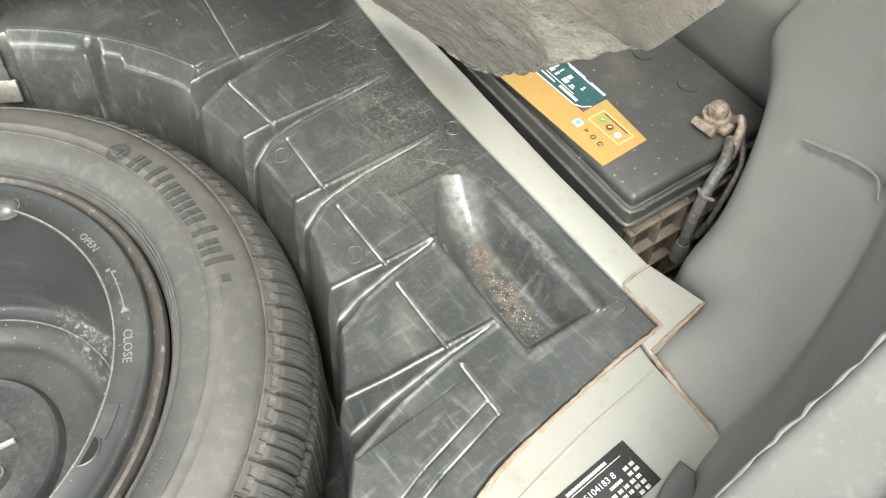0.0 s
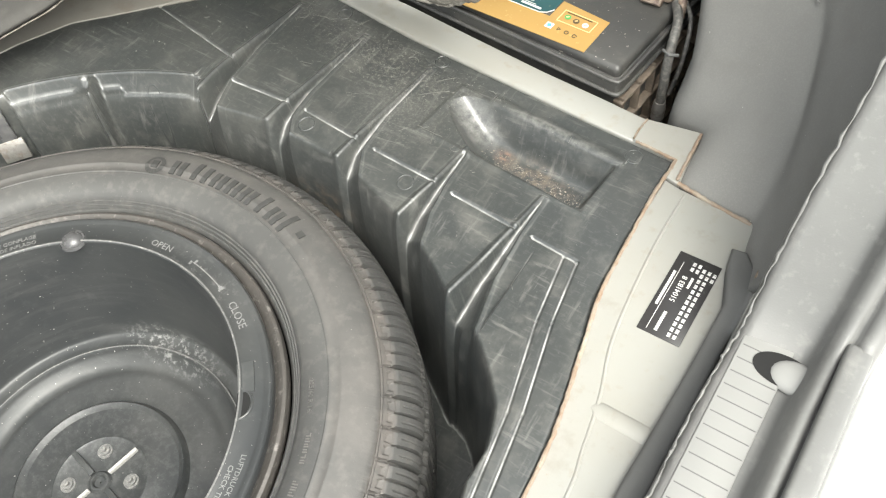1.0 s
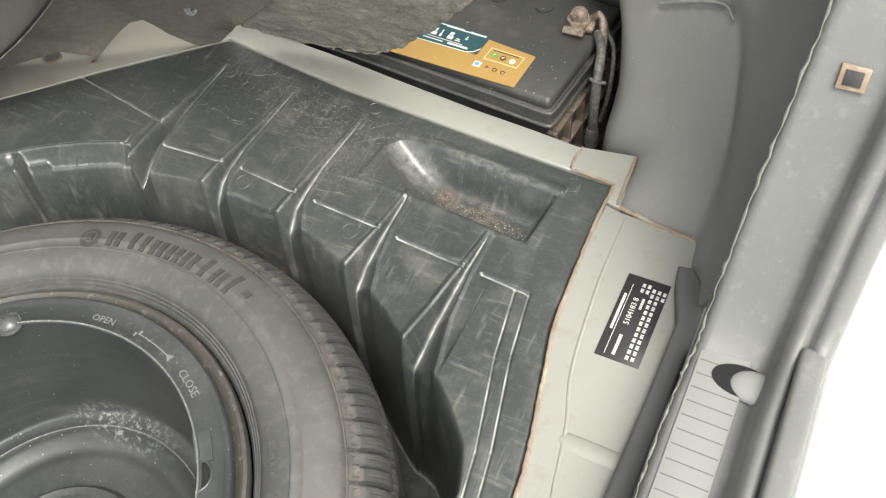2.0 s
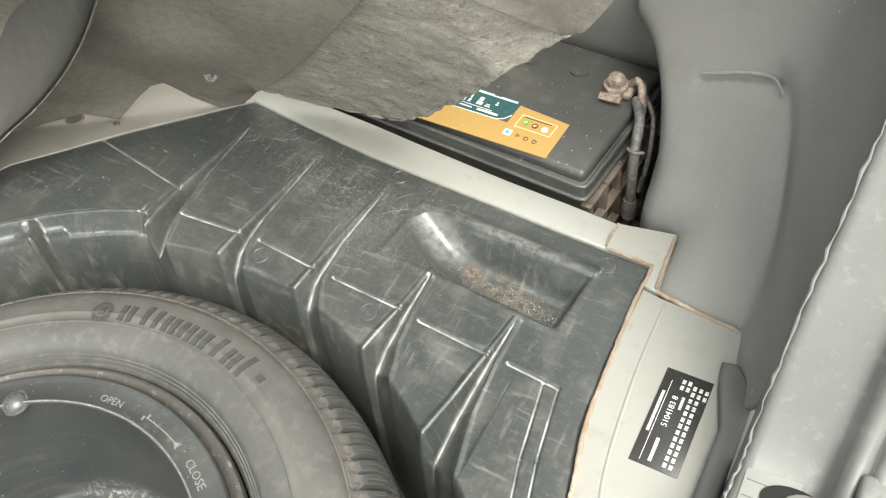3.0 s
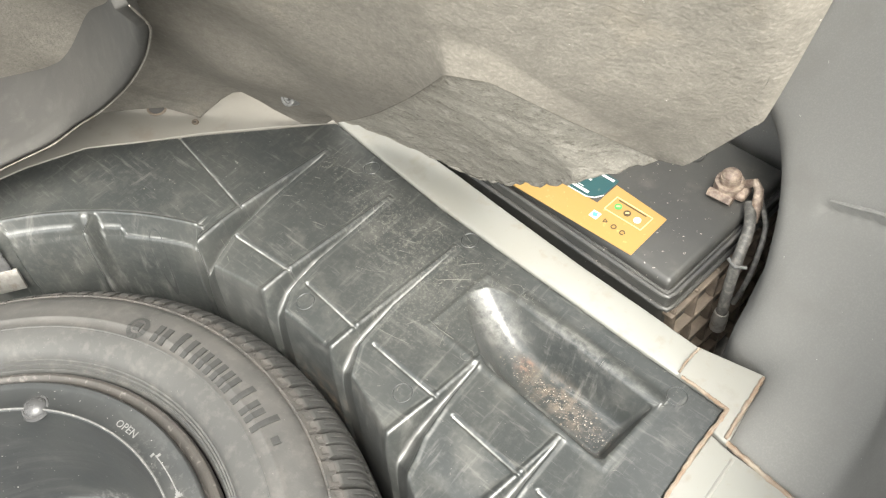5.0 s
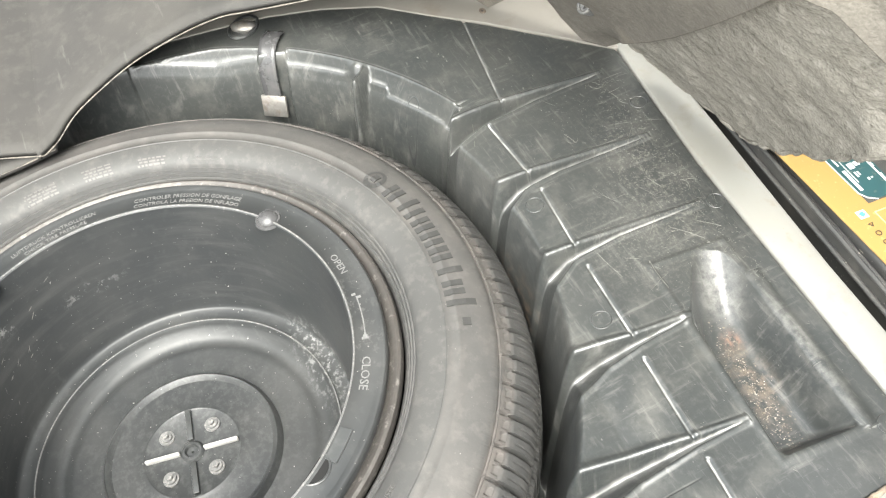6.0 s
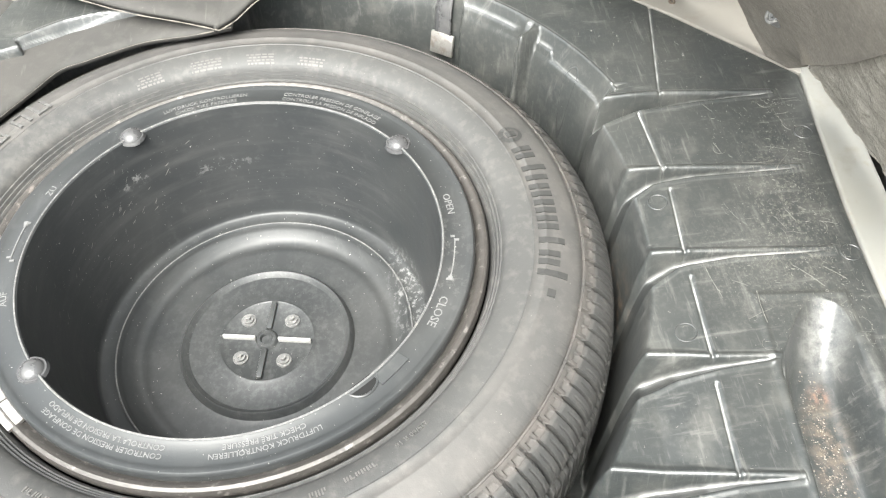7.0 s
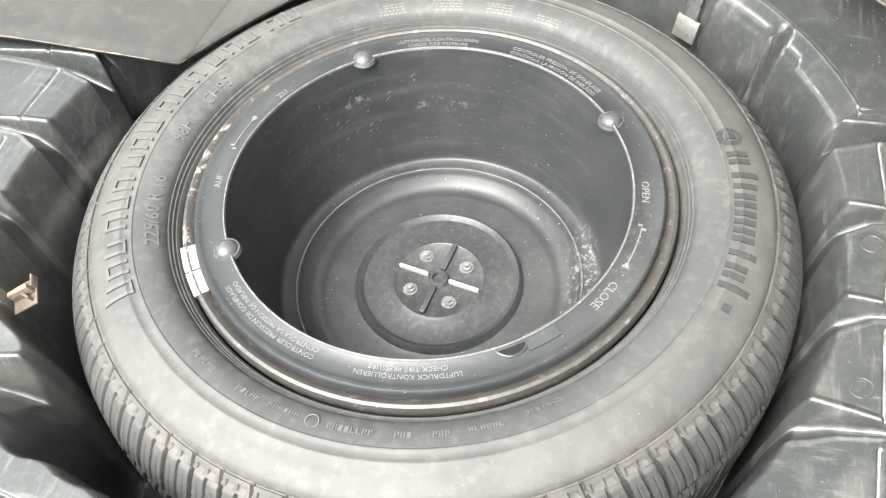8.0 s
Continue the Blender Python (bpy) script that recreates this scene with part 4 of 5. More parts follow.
for k, (w, low, high) in enumerate(((.0060, .0030, .0100), (.0062, .0000, .0110), (.0026, .0000, .0110), (.0064, .0000, .0110), (.0060, .0000, .0040), (.0028, .0060, .0110))):
    x = .108 + k * .0098
    lab_box(x, .6070 + low - k * .0006, x + w, .6070 + (low + high) * .5 - .0006 - k * .0006, WHITE)
    lab_box(x + .0006, .6070 + (low + high) * .5 + .0006 - k * .0006, x + w * .8, .6070 + high - k * .0006, WHITE)
lab_box(.108, .6222, .177, .6250, WHITE, .0009)
for x0, x1 in ((.112, .118), (.121, .129), (.150, .158), (.161, .175)):
    lab_box(x0, .6229, x1, .6242, GREEN, .0012)
lab_box(.112, .6022, .158, .6029, WHITE)
lab_box(.112, .5990, .136, .6004, WHITE)
lab_box(.142, .5966, .166, .5994, WHITE)
bm = bmesh.new()
tube(bm, [(.045, .5978, lab + .0006), (.120, .5945, lab + .0006), (.167, .5924, lab + .0006), (.1738, .5955, lab + .0006), (.1790, .6022, lab + .0006)], .0005, 6)
part("label_outline", bm, WHITE, battery)
bm = bmesh.new()
for p, q in (((.188, .590), (.226, .5875)), ((.226, .5875), (.2275, .6045)), ((.2275, .6045), (.1895, .6075)), ((.1895, .6075), (.188, .590))):
    tube(bm, [(*p, lab + .0005), (*q, lab + .0005)], .0005, 6)
part("label_frame", bm, PALEGOLD, battery)
for x, y, mat in ((.1965, .5985, GREENINK), (.2070, .5965, BROWNINK), (.2180, .5950, WHITE)):
    bm = bmesh.new()
    bmesh.ops.create_cone(bm, cap_ends=True, segments=18, radius1=.0034, radius2=.0034, depth=.0006, matrix=pose(x, y, lab + .0006))
    part("label_symbol", bm, mat, battery, smooth=False)
    lab_box(x - .0016, y - .0006, x + .0016, y + .0006, PALEGOLD, .0014, 35)
lab_box(.193, .6035, .222, .6046, BROWNINK, .0008)
lab_box(.1815, .5755, .1895, .5832, WHITE)
lab_box(.1834, .5772, .1876, .5815, BLUEINK, .0013, 20)
for k in range(3):
    x, y = .1965 + k * .0095, .5785 - k * .0012
    bm = bmesh.new()
    n = (3, 10, 10)[k]
    tube(bm, [(x + .0022 * math.cos(2 * math.pi * q / n), y + .0022 * math.sin(2 * math.pi * q / n), lab + .0006) for q in range(n + (1 if k != 2 else 0))], .00055, 6)
    part("label_symbol", bm, BROWNINK, battery, smooth=False)
for k in range(3):
    bm = bmesh.new()
    bmesh.ops.create_cone(bm, cap_ends=True, segments=24, radius1=.011, radius2=.0105, depth=.003, matrix=pose(.215 - k * .055, .690, .2728))
    part("vent_cap", bm, CASE, battery)
# terminal post with clamp
post = Vector((.262, .668, .272))
bm = bmesh.new()
bmesh.ops.create_cone(bm, cap_ends=True, segments=24, radius1=.0095, radius2=.0088, depth=.022, matrix=pose(post.x, post.y, post.z + .010))
bmesh.ops.create_cone(bm, cap_ends=True, segments=24, radius1=.0132, radius2=.0124, depth=.010, matrix=pose(post.x, post.y, post.z + .009))
bmesh.ops.create_uvsphere(bm, u_segments=16, v_segments=10, radius=.0080, matrix=pose(post.x, post.y, post.z + .0215) @ Matrix.Diagonal((1, 1, .6, 1)))
part("terminal", bm, COPPER, battery, "corroded coppery battery terminal")
bm = bmesh.new()
tube(bm, [post + Vector(v) for v in ((.012, .006, .012), (.020, .004, .021), (.026, -.001, .020), (.030, -.008, .011), (.031, -.014, -.004))], [.0040, .0036, .0040, .0046, .0052], 10)
box(bm, (post.x - .011, post.y - .008, post.z + .002), (post.x + .018, post.y + .009, post.z + .011), .0038, segments=3)
box(bm, (post.x - .004, post.y - .017, post.z + .003), (post.x + .003, post.y - .006, post.z + .010), .002)
bmesh.ops.create_cone(bm, cap_ends=True, segments=6, radius1=.0042, radius2=.0042, depth=.022, matrix=pose(post.x - .0005, post.y - .014, post.z + .0065, 0, 90, 0))
part("terminal_clamp", bm, COPPER, battery, "corroded cable clamp")
bm = bmesh.new()
tube(bm, curve_points([(.286, .660, .279), (.297, .640, .276), (.3015, .620, .262), (.3035, .610, .240), (.3045, .606, .218), (.3045, .605, .196)], 8), [.0050] * 41, 14)
part("cable", bm, CABLE, battery, "worn black battery cable over the case")
bm = bmesh.new()
tube(bm, curve_points([(.292, .668, .279), (.306, .652, .272), (.312, .634, .255), (.312, .624, .228), (.308, .618, .200)], 8), .0024, 10)
part("thin_cable", bm, CABLE, battery)
bm = bmesh.new()
tube(bm, [(.2950, .6165, .2560), (.3035, .6105, .2580), (.3105, .6180, .2540)], .0017, 8)
part("cable_tie", bm, PALE, battery, "pale cable tie")
bm = bmesh.new()
tube(bm, [(.3045, .605, .199), (.3045, .604, .188), (.3042, .604, .176)], [.0062, .0074, .0070], 12)
part("cable_end", bm, BARE, battery, "frayed bare metal cable end")

# ---- felt side trim behind the battery and round the rear corner ----
LEVELS = [
    (.06, [(-.10, .782), (.303, .738), (.312, .685), (.322, .605), (.332, .557), (.372, .5430), (.3795, .474), (.447, .4655), (.458, .43), (.466, .395)]),
    (.239, [(-.10, .782), (.305, .738), (.318, .680), (.330, .604), (.339, .561), (.372, .5430), (.3795, .474), (.447, .4655), (.458, .43), (.470, .395)]),
    (.262, [(-.10, .780), (.304, .734), (.320, .690), (.333, .614), (.347, .569), (.385, .548), (.420, .529), (.452, .508), (.470, .450), (.480, .39)]),
    (.318, [(-.10, .772), (.284, .729), (.310, .694), (.324, .634), (.348, .615), (.388, .593), (.4253, .573), (0.4527, 0.545), (0.482, 0.473), (0.4987, 0.39)]),
    (.350, [(-.10, .770), (.230, .735), (.272, .697), (.306, .669), (.345, .642), (.390, .618), (.428, .597), (0.453, 0.565), (0.484, 0.485), (0.502, 0.39)]),
    (.450, [(-.10, .795), (.240, .782), (.292, .760), (.330, .737), (.365, .714), (.400, .694), (.440, .668), (0.464, 0.63), (0.498, 0.545), (0.519, 0.45)]),
    (.600, [(-.10, .825), (.285, .820), (.325, .805), (.350, .790), (.375, .774), (.408, .754), (.446, .722), (.472, .680), (.502, .595), (.526, .513)]),
    (.950, [(-.10, .860), (.285, .862), (.330, .860), (.360, .855), (.390, .848), (.425, .835), (.465, .800), (.495, .755), (.525, .700), (.550, .655)]),
]


def wall_surface(levels, steps):
    cols = [[Vector((*p, z)) for p in row] for z, row in levels]
    rows = [curve_points(row, 24) for row in cols]
    X, Y, Z = (np.array([[p[k] for p in row] for row in rows]) for k in range(3))
    lv = np.array([z for z, _ in levels])
    zz = np.linspace(lv[0], lv[-1], steps)
    w = np.exp(-(np.arange(-14, 15) * (zz[1] - zz[0]) / .012) ** 2)
    w = w / w.sum()
    f = lambda A: np.array([np.convolve(np.pad(np.interp(zz, lv, A[:, c]), 14, "edge"), w, "valid") for c in range(A.shape[1])]).T
    return f(X), f(Y), zz[:, None] + 0 * f(X)


X, Y, Z = wall_surface(LEVELS, 220)


def pressed(points, X, Y, Z, wide, deep):
    """Pushes a sheet back along a line on it."""
    d = np.full_like(X, 9.0)
    for a, b in zip(points, points[1:]):
        a, b = np.array(a), np.array(b)
        t = np.clip(((X - a[0]) * (b - a)[0] + (Y - a[1]) * (b - a)[1] + (Z - a[2]) * (b - a)[2]) / np.dot(b - a, b - a), 0, 1)
        d = np.minimum(d, np.sqrt((X - a[0] - t * (b - a)[0]) ** 2 + (Y - a[1] - t * (b - a)[1]) ** 2 + (Z - a[2] - t * (b - a)[2]) ** 2))
    push = deep * np.exp(-(d / wide) ** 2)
    return X + .55 * push, Y + .75 * push, Z - .25 * push


SLIT = [(.352, .636, .347), (.384, .630, .361), (.414, .6215, .370)]
CREASE = [(.414, .6215, .370), (.427, .608, .362), (.4355, .5914, .3475), (.446, .568, .326), (.4563, .5445, .304), (.4675, .515, .275)]
X, Y, Z = pressed([(x, y - .004, z - .005) for x, y, z in SLIT], X, Y, Z, .0055, .006)
X, Y, Z = pressed(CREASE, X, Y, Z, .013, .0065)
trim = obj("side_trim", grid_mesh("side_trim", X, Y, Z), FELT)
tagged(trim, "plain grey felt side trim rising beside the battery", "trim", kind="structure")
trim.modifiers.new("thickness", "SOLIDIFY").thickness = -.006
bm = bmesh.new()
tube(bm, curve_points([(.3495, .6340, .3500), (.3665, .6305, .3575), (.3905, .6262, .3676), (.4115, .6192, .3732), (.4225, .6080, .3680)], 8), [.0008 + .0014 * math.sin(math.pi * min(1, (q + 3) / 28)) for q in range(33)], 8)
part("slit_edge", bm, FELTEDGE, trim, "pale cut edge of the felt")

# ---- rear sill ----
sill = thing("rear_sill", "grey plastic boot sill with a ribbed pale plate and worn edges", "sill", kind="structure")
SECTION = [(.4745, .236), (.4755, .262), (.477, .285), (.4795, .297), (.4835, .3020), (.488, .3015), (.5225, .3000), (.527, .3005), (.5305, .304), (.5340, .317), (.538, .324), (.542, .3265), (.5455, .325), (.5475, .320), (.549, .320), (.551, .326), (.555, .330), (.560, .3295), (.564, .325), (.566, .312), (.567, .262)]


def sill_path(t):
    """Lift and shift of the sill's section along the car's width, then up the corner."""
    y = -.75 + t
    rise = np.interp(y, [-.75, .325, .345, .384, .43, .50, .58, .66, .72], [0, 0, .016, .076, .15, .28, .46, .66, .85])
    return y, rise


ys = np.concatenate([np.linspace(-.75, .2, 12, endpoint=False), np.linspace(.2, .72, 40)])
yy, rise = sill_path(ys + .75)
sx = np.array([p[0] for p in SECTION])[None, :] + 0 * yy[:, None]
bulge = np.interp(yy, [.28, .384, .72], [0, .006, .05])[:, None]
sx = sx + bulge
sz = np.array([p[1] for p in SECTION])[None, :] + rise[:, None]
me = grid_mesh("sill_cover", sx, yy[:, None] + 0 * sx, sz)
me.flip_normals()
cover = obj("sill_cover", me, SILL, sill, "scuffed grey plastic sill trim")
cover.modifiers.new("thickness", "SOLIDIFY").thickness = -.004
bm = bmesh.new()
box(bm, (.4865, -.75, .2995), (.5215, .335, .3032), .0008)
plate = part("sill_plate", bm, PLATE, sill, "pale ribbed plastic tread plate")
# dark strips laid on the plate paint the shade in its grooves
for k in range(60):
    y = .3265 - k * .0117
    bm = bmesh.new()
    box(bm, (.4885, y, .3030), (.5205, y + .0009, .3035), .0002, segments=1)
    part("plate_groove_shade", bm, SEAL, plate, smooth=False)
# finger recess: its shade painted as a flat black plate, with its pale insert
bm = bmesh.new()
outline = [(.4985 + .0215 * (1 - math.cos(k * math.pi / 20)) , .3085 + .0125 * math.sin(k * math.pi / 20) * (1 if k <= 20 else 1)) for k in range(21)]
outline += [(.4985 + .0215 * (1 - math.cos(k * math.pi / 20)), .3085 - .0125 * math.sin((k) * math.pi / 20)) for k in range(19, 0, -1)]
prism(bm, outline, .3030, .3040)
part("finger_recess_shade", bm, HOLE_SHADE, sill, "flat black oval standing for the shade in a finger recess", smooth=False)
bm = bmesh.new()
bmesh.ops.create_uvsphere(bm, u_segments=20, v_segments=12, radius=.0120, matrix=pose(.5290, .3070, .3025) @ Matrix.Diagonal((1.5, 1.12, .42, 1)))
part("recess_insert", bm, PLATE, sill, "pale rounded insert in the recess")
# cap of the lip
bm = bmesh.new()
box(bm, (.5480, -.75, .322), (.5655, .334, .3345), .004, segments=3)
part("lip_cap", bm, SILL, sill, "pale scuffed lip moulding")
bm = bmesh.new()
box(bm, (-.009, -.008, -.001), (.009, .008, .0025), .001, pose(.5215, .441, .4725, 62, 0, 0))
part("socket_frame", bm, SEALANT, sill, "worn orange frame of a small socket")
# raised black block painting the shade inside the socket
bm = bmesh.new()
box(bm, (-.0055, -.005, 0), (.0055, .005, .0032), .0005, pose(.5215, .441, .4725, 62, 0, 0))
part("socket_hole_shade", bm, INK, sill)
# frayed felt showing along the sill's inner edge
rf = random.Random(5)
ey = np.linspace(-.15, .47, 170)
ex = .4792 + np.interp(ey, [.28, .384, .72], [0, .006, .05])
ez = .2985 + sill_path(ey + .75)[1]
bm = bmesh.new()
tube(bm, [(x + rf.uniform(-.0012, .0006), y, z + rf.uniform(-.0008, .0012)) for x, y, z in zip(ex, ey, ez)], [rf.uniform(.0004, .0015) for _ in ey], 7)
part("frayed_edge", bm, SILL, sill, "worn uneven inner edge")
# rubber seal
bm = bmesh.new()
prism(bm, [(.4455, .4240), (.4580, .4260), (.4765, .4050), (.4770, -.70), (.4565, -.70), (.4565, .20), (.4600, .30), (.4605, .370), (.4490, .4050)], .2440, .258)
top = [e for e in bm.edges if all(v.co.z > .255 for v in e.verts)]
bmesh.ops.bevel(bm, geom=top, offset=.004, segments=3, profile=.5, affect="EDGES", clamp_overlap=True)
seal = part("weather_seal", bm, SEAL)
tagged(seal, "dark grey rubber weather seal along the boot opening", "seal", kind="structure")
bm = bmesh.new()
box(bm, (.472, .398, .250), (.480, .408, .268), .002)
bit = part("torn_foam", bm, SEALANT)
tagged(bit, "small torn scrap of orange-pink foam beside the seal", "foam scrap")

# ---- loose lining over the wheel housing ----
def bend_over(v, soft):
    return soft * np.log1p(np.exp(v / soft))


def lining_sheet(x, z):
    """How far to the side the lining stands: an even lean that ends higher up."""
    z = .62 - bend_over(.62 - z, .06)
    return np.interp(x, [0, .2], [.55, .53]) - .57 * (z - .25) + .2 * x + .114 * bend_over(x, .03) - .5 * bend_over(-.18 - x, .03)


FOOT = [(-.62, .26, .238), (-.40, .385, .238), (-.369, .402, .2405), (-.310, .430, .257), (-.276, .447, .2645), (-.249, .469, .2465), (-.211, .481, .283), (-.192, .487, .298), (-.178, .494, .301), (-.171, .498, .298),
        (-.163, .511, .272), (-.1475, .528, .247), (-.125, .541, .250), (-.105, .546, .268), (-.050, .507, .316), (0.0061, 0.4921, 0.3623), (0.0560, 0.4749, 0.4082), (0.1258, 0.4475, 0.4771), (0.2015, 0.4150, 0.5538), (0.2201, 0.4218, 0.5539), (0.2541, 0.4554, 0.5163), (0.2853, 0.4897, 0.4806), (.305, .485, .490), (.340, .478, .545), (.37, .47, .70)]
run = np.array([0, *np.cumsum([math.dist(a, b) for a, b in zip(FOOT, FOOT[1:])])])
at = np.linspace(0, run[-1], 300)
at = np.sort(np.concatenate([at[np.abs(at[:, None] - run[None, :]).min(1) > .002], run]))
fx, fy, fz = (np.interp(at, run, [p[k] for p in FOOT])[:, None] for k in range(3))
vs = np.linspace(0, 1, 70)[None, :]
zt = fz + (.98 - fz) * vs ** 1.5
k = np.clip((zt - fz) / .13, 0, 1)
k = k * k * (3 - 2 * k)
k4, k12 = np.argmin(np.abs(at - run[4])), np.argmin(np.abs(at - run[13]))
calm = fx.copy()
calm[k4:k12 + 1, 0] = np.linspace(fx[k4, 0], fx[k12, 0], k12 + 1 - k4)
U = fx * (1 - k) + calm * k


off = fy - lining_sheet(fx, fz)
kern = np.exp(-(np.arange(-80, 81) / 34.0) ** 2)
calm_off = np.convolve(np.pad(off[:, 0], 80, "edge"), kern / kern.sum(), "valid")[:, None]
near = np.clip((zt - fz) / .025, 0, 1)
ly = lining_sheet(U, zt) + (off * (1 - near) + calm_off * near) * (1 - k) + (.0035 * np.sin(U * 31 + zt * 17) + .003 * np.sin(zt * 41 - U * 13)) * k
me = grid_mesh("wheel_arch_lining", U, ly, zt)
lining = obj("wheel_arch_lining", me, LINING)
tagged(lining, "worn brown-grey carpet lining hanging loose over the wheel housing", "lining", kind="structure")
lining.modifiers.new("thickness", "SOLIDIFY").thickness = .005
# riveted tongues of the lining
bm = bmesh.new()
rv = Vector((-.0848, .4862, .3395))
lean = Matrix.Translation(rv) @ Vector((.15, -1, -.57 + 1.2)).to_track_quat("Z", "Y").to_matrix().to_4x4()
tube(bm, [lean @ Vector((.0062 * math.cos(q * math.pi / 12), .0062 * math.sin(q * math.pi / 12), .0052)) for q in range(25)], .0017, 8)
bmesh.ops.create_cone(bm, cap_ends=True, segments=24, radius1=.0080, radius2=.0072, depth=.010, matrix=lean @ pose(0, 0, -.0005))
bmesh.ops.create_cone(bm, cap_ends=True, segments=16, radius1=.0030, radius2=.0024, depth=.005, matrix=lean @ pose(0, 0, .0052))
rivet = part("push_rivet", bm, STUD)
tagged(rivet, "dull push rivet fixing the lining to the floor", "rivet")
# felt tongue over the battery
px = np.linspace(0, 1, 70)[:, None]
py = np.linspace(0, 1, 46)[None, :]
LOW = [(-.058, .515, .304), (-.034, .546, .270), (.03, .549, .274), (.085, .548, .282), (.13, .535, .318), (.179, .512, .368), (.228, .486, .423), (.284, .494, .474)]
HIGH = [(-.045, .510, .318), (.0, .497, .356), (.05, .480, .402), (.12, .453, .471), (.196, .421, .548), (.215, .428, .548), (.25, .462, .510), (.282, .4965, .474)]
lo, hi = (np.array([[p[k] for p in curve] for k in range(3)]) for curve in (LOW, HIGH))
s = px * 7
ax, ay, az = (np.interp(s, range(8), lo[k]) * (1 - py) + np.interp(s, range(8), hi[k]) * py for k in range(3))
rough = np.array([[noise.noise(Vector((float(a) * 60, float(b) * 60, 3))) for a, b in zip(ra, rb)] for ra, rb in zip(ax, az)])
lumps = np.array([[noise.noise(Vector((float(a) * 17, float(b) * 17, 8))) for a, b in zip(ra, rb)] for ra, rb in zip(ax, az)])
ay = ay + .0018 * rough + .004 * lumps * np.sin(np.pi * py)
az = az + .003 * rough * (1 - py)
flap = obj("battery_cover_flap", grid_mesh("battery_cover_flap", ax, ay, az), WOOL)
tagged(flap, "matted grey felt flap hanging above the battery", "felt flap")
flap.modifiers.new("thickness", "SOLIDIFY").thickness = -.008

bm = bmesh.new()
rf = random.Random(21)
hem = [Vector((float(ax[k, 0]), float(ay[k, 0]) + .003, float(az[k, 0]))) for k in range(70)]
tube(bm, [p + Vector((0, rf.uniform(-1, 1), rf.uniform(-1, 1))) * .0008 for p in hem], [rf.uniform(.0026, .0044) for _ in hem], 8)
part("frayed_hem", bm, WOOL, flap, "frayed lower hem")

# ---- floor mat folded back ----
def mat_sheet(name, edge, depth, slope, mat, label, thick=.006):
    """A stiff sheet swept back and up from its edge; corners of the edge are kept by short spans."""
    pts = curve_points(edge, 8)
    w = np.linspace(0, 1, 40)
    E = np.array([tuple(p) for p in pts])
    rise = np.clip((E[:, 2:] - .30) / .05, 0, 1)
    slope = slope * (.2 + .8 * rise)
    X = E[:, :1] - depth * w[None, :]
    Y = E[:, 1:2] + (.12 + .26 * rise) * depth * w[None, :]
    Z = E[:, 2:] + slope * depth * (w[None, :] ** 1.05) + .006 * np.sin(X * 19 + Y * 11)* w[None, :]
    ob = obj(name, grid_mesh(name, X, Y, Z), mat)
    ob.modifiers.new("thickness", "SOLIDIFY").thickness = thick
    tagged(ob, label, "floor mat")
    bm = bmesh.new()
    tube(bm, [p + Vector((.001, 0, -.001)) for p in pts], [(.3 if p.y < -.02 and p.z < .2365 else 1) * rm.uniform(.0004, .0009) for p in pts], 8)
    part("edge_piping", bm, BINDING, ob, "pale worn edge binding")
    return ob


rm = random.Random(31)
mat_sheet("floor_mat", [(-.360, -.26, .272), (-.325, -.175, .262), (-.298, -.115, .256), (-.283, -.060, .249), (-.2735, -.026, .2435), (-.272, -.022, .243), (-.274, -.017, .2433), (-.283, -.003, .246), (-.301, .018, .253), (-.311, .041, .260),
                                (-.319, .073, .270), (-.321, .097, .278), (-.321, .123, .285), (-.320, .161, .293), (-.317, .194, .297), (-.308, .218, .299), (-.296, .248, .302), (-.277, .290, .308), (-.256, .322, .317), (-.233, .345, .335),
                                (-.191, .357, .365), (-.153, .364, .395), (-.117, .367, .425), (-.084, .368, .455), (-.052, .366, .485), (-.014, .358, .520), (.015, .349, .545), (.051, .334, .575), (.110, .306, .625)], .62, .40, BOARD,
                  "dark grey floor mat folded back over the front floor")
mat_sheet("floor_mat", [(-.279, -.010, .240), (-.277, -.05, .236), (-.277, -.10, .233), (-.268, -.135, .231), (-.258, -.165, .229), (-.250, -.190, .227), (-.220, -.213, .226), (-.165, -.252, .226), (-.120, -.280, .226), (-.104, -.287, .227), (-.098, -.294, .229),
                                (-.091, -.32, .237), (-.082, -.373, .249), (-.073, -.468, .262), (-.060, -.62, .270)], .60, .34, BOARD,
                  "dark grey stiff floor board with a frayed pale edge")

# ---- hold-down bracket and plug at the front of the well ----
bracket = thing("tie_down_bracket", "scuffed metal strap bracket over the liner's edge", "bracket")
bm = bmesh.new()
d = Vector((-.805, .593, 0))
side = Vector((.593, .805, 0))
pts = curve_points([d * r + Vector((0, 0, z)) for r, z in ((.412, .2455), (.400, .2475), (.3895, .2462), (.3790, .2390), (.3722, .2240), (.3690, .2050), (.3675, .1900))], 4)
rows = [[bm.verts.new(p + side * s + d * .0008 * (1 - (s / .010) ** 2)) for s in (-.010, -.005, 0, .005, .010)] for p in pts]
for a, b in zip(rows, rows[1:]):
    for q in range(4):
        bm.faces.new((a[q], a[q + 1], b[q + 1], b[q]))
st = part("strap", bm, GLOSS, bracket)
st.modifiers.new("thickness", "SOLIDIFY").thickness = .002
bm = bmesh.new()
box(bm, (-.002, -.0145, -.013), (.002, .0145, .013), .001, Matrix.Translation(d * .364 + Vector((0, 0, .181))) @ pose(0, 0, 0, 0, 14, 143.6))
part("tongue", bm, BARE, bracket, "bare metal tongue")
plug = thing("clear_plug", "shiny clear plastic plug in a rounded socket on the liner", "plug")
bm = bmesh.new()
pl = Vector((-.363, .217, .2435))
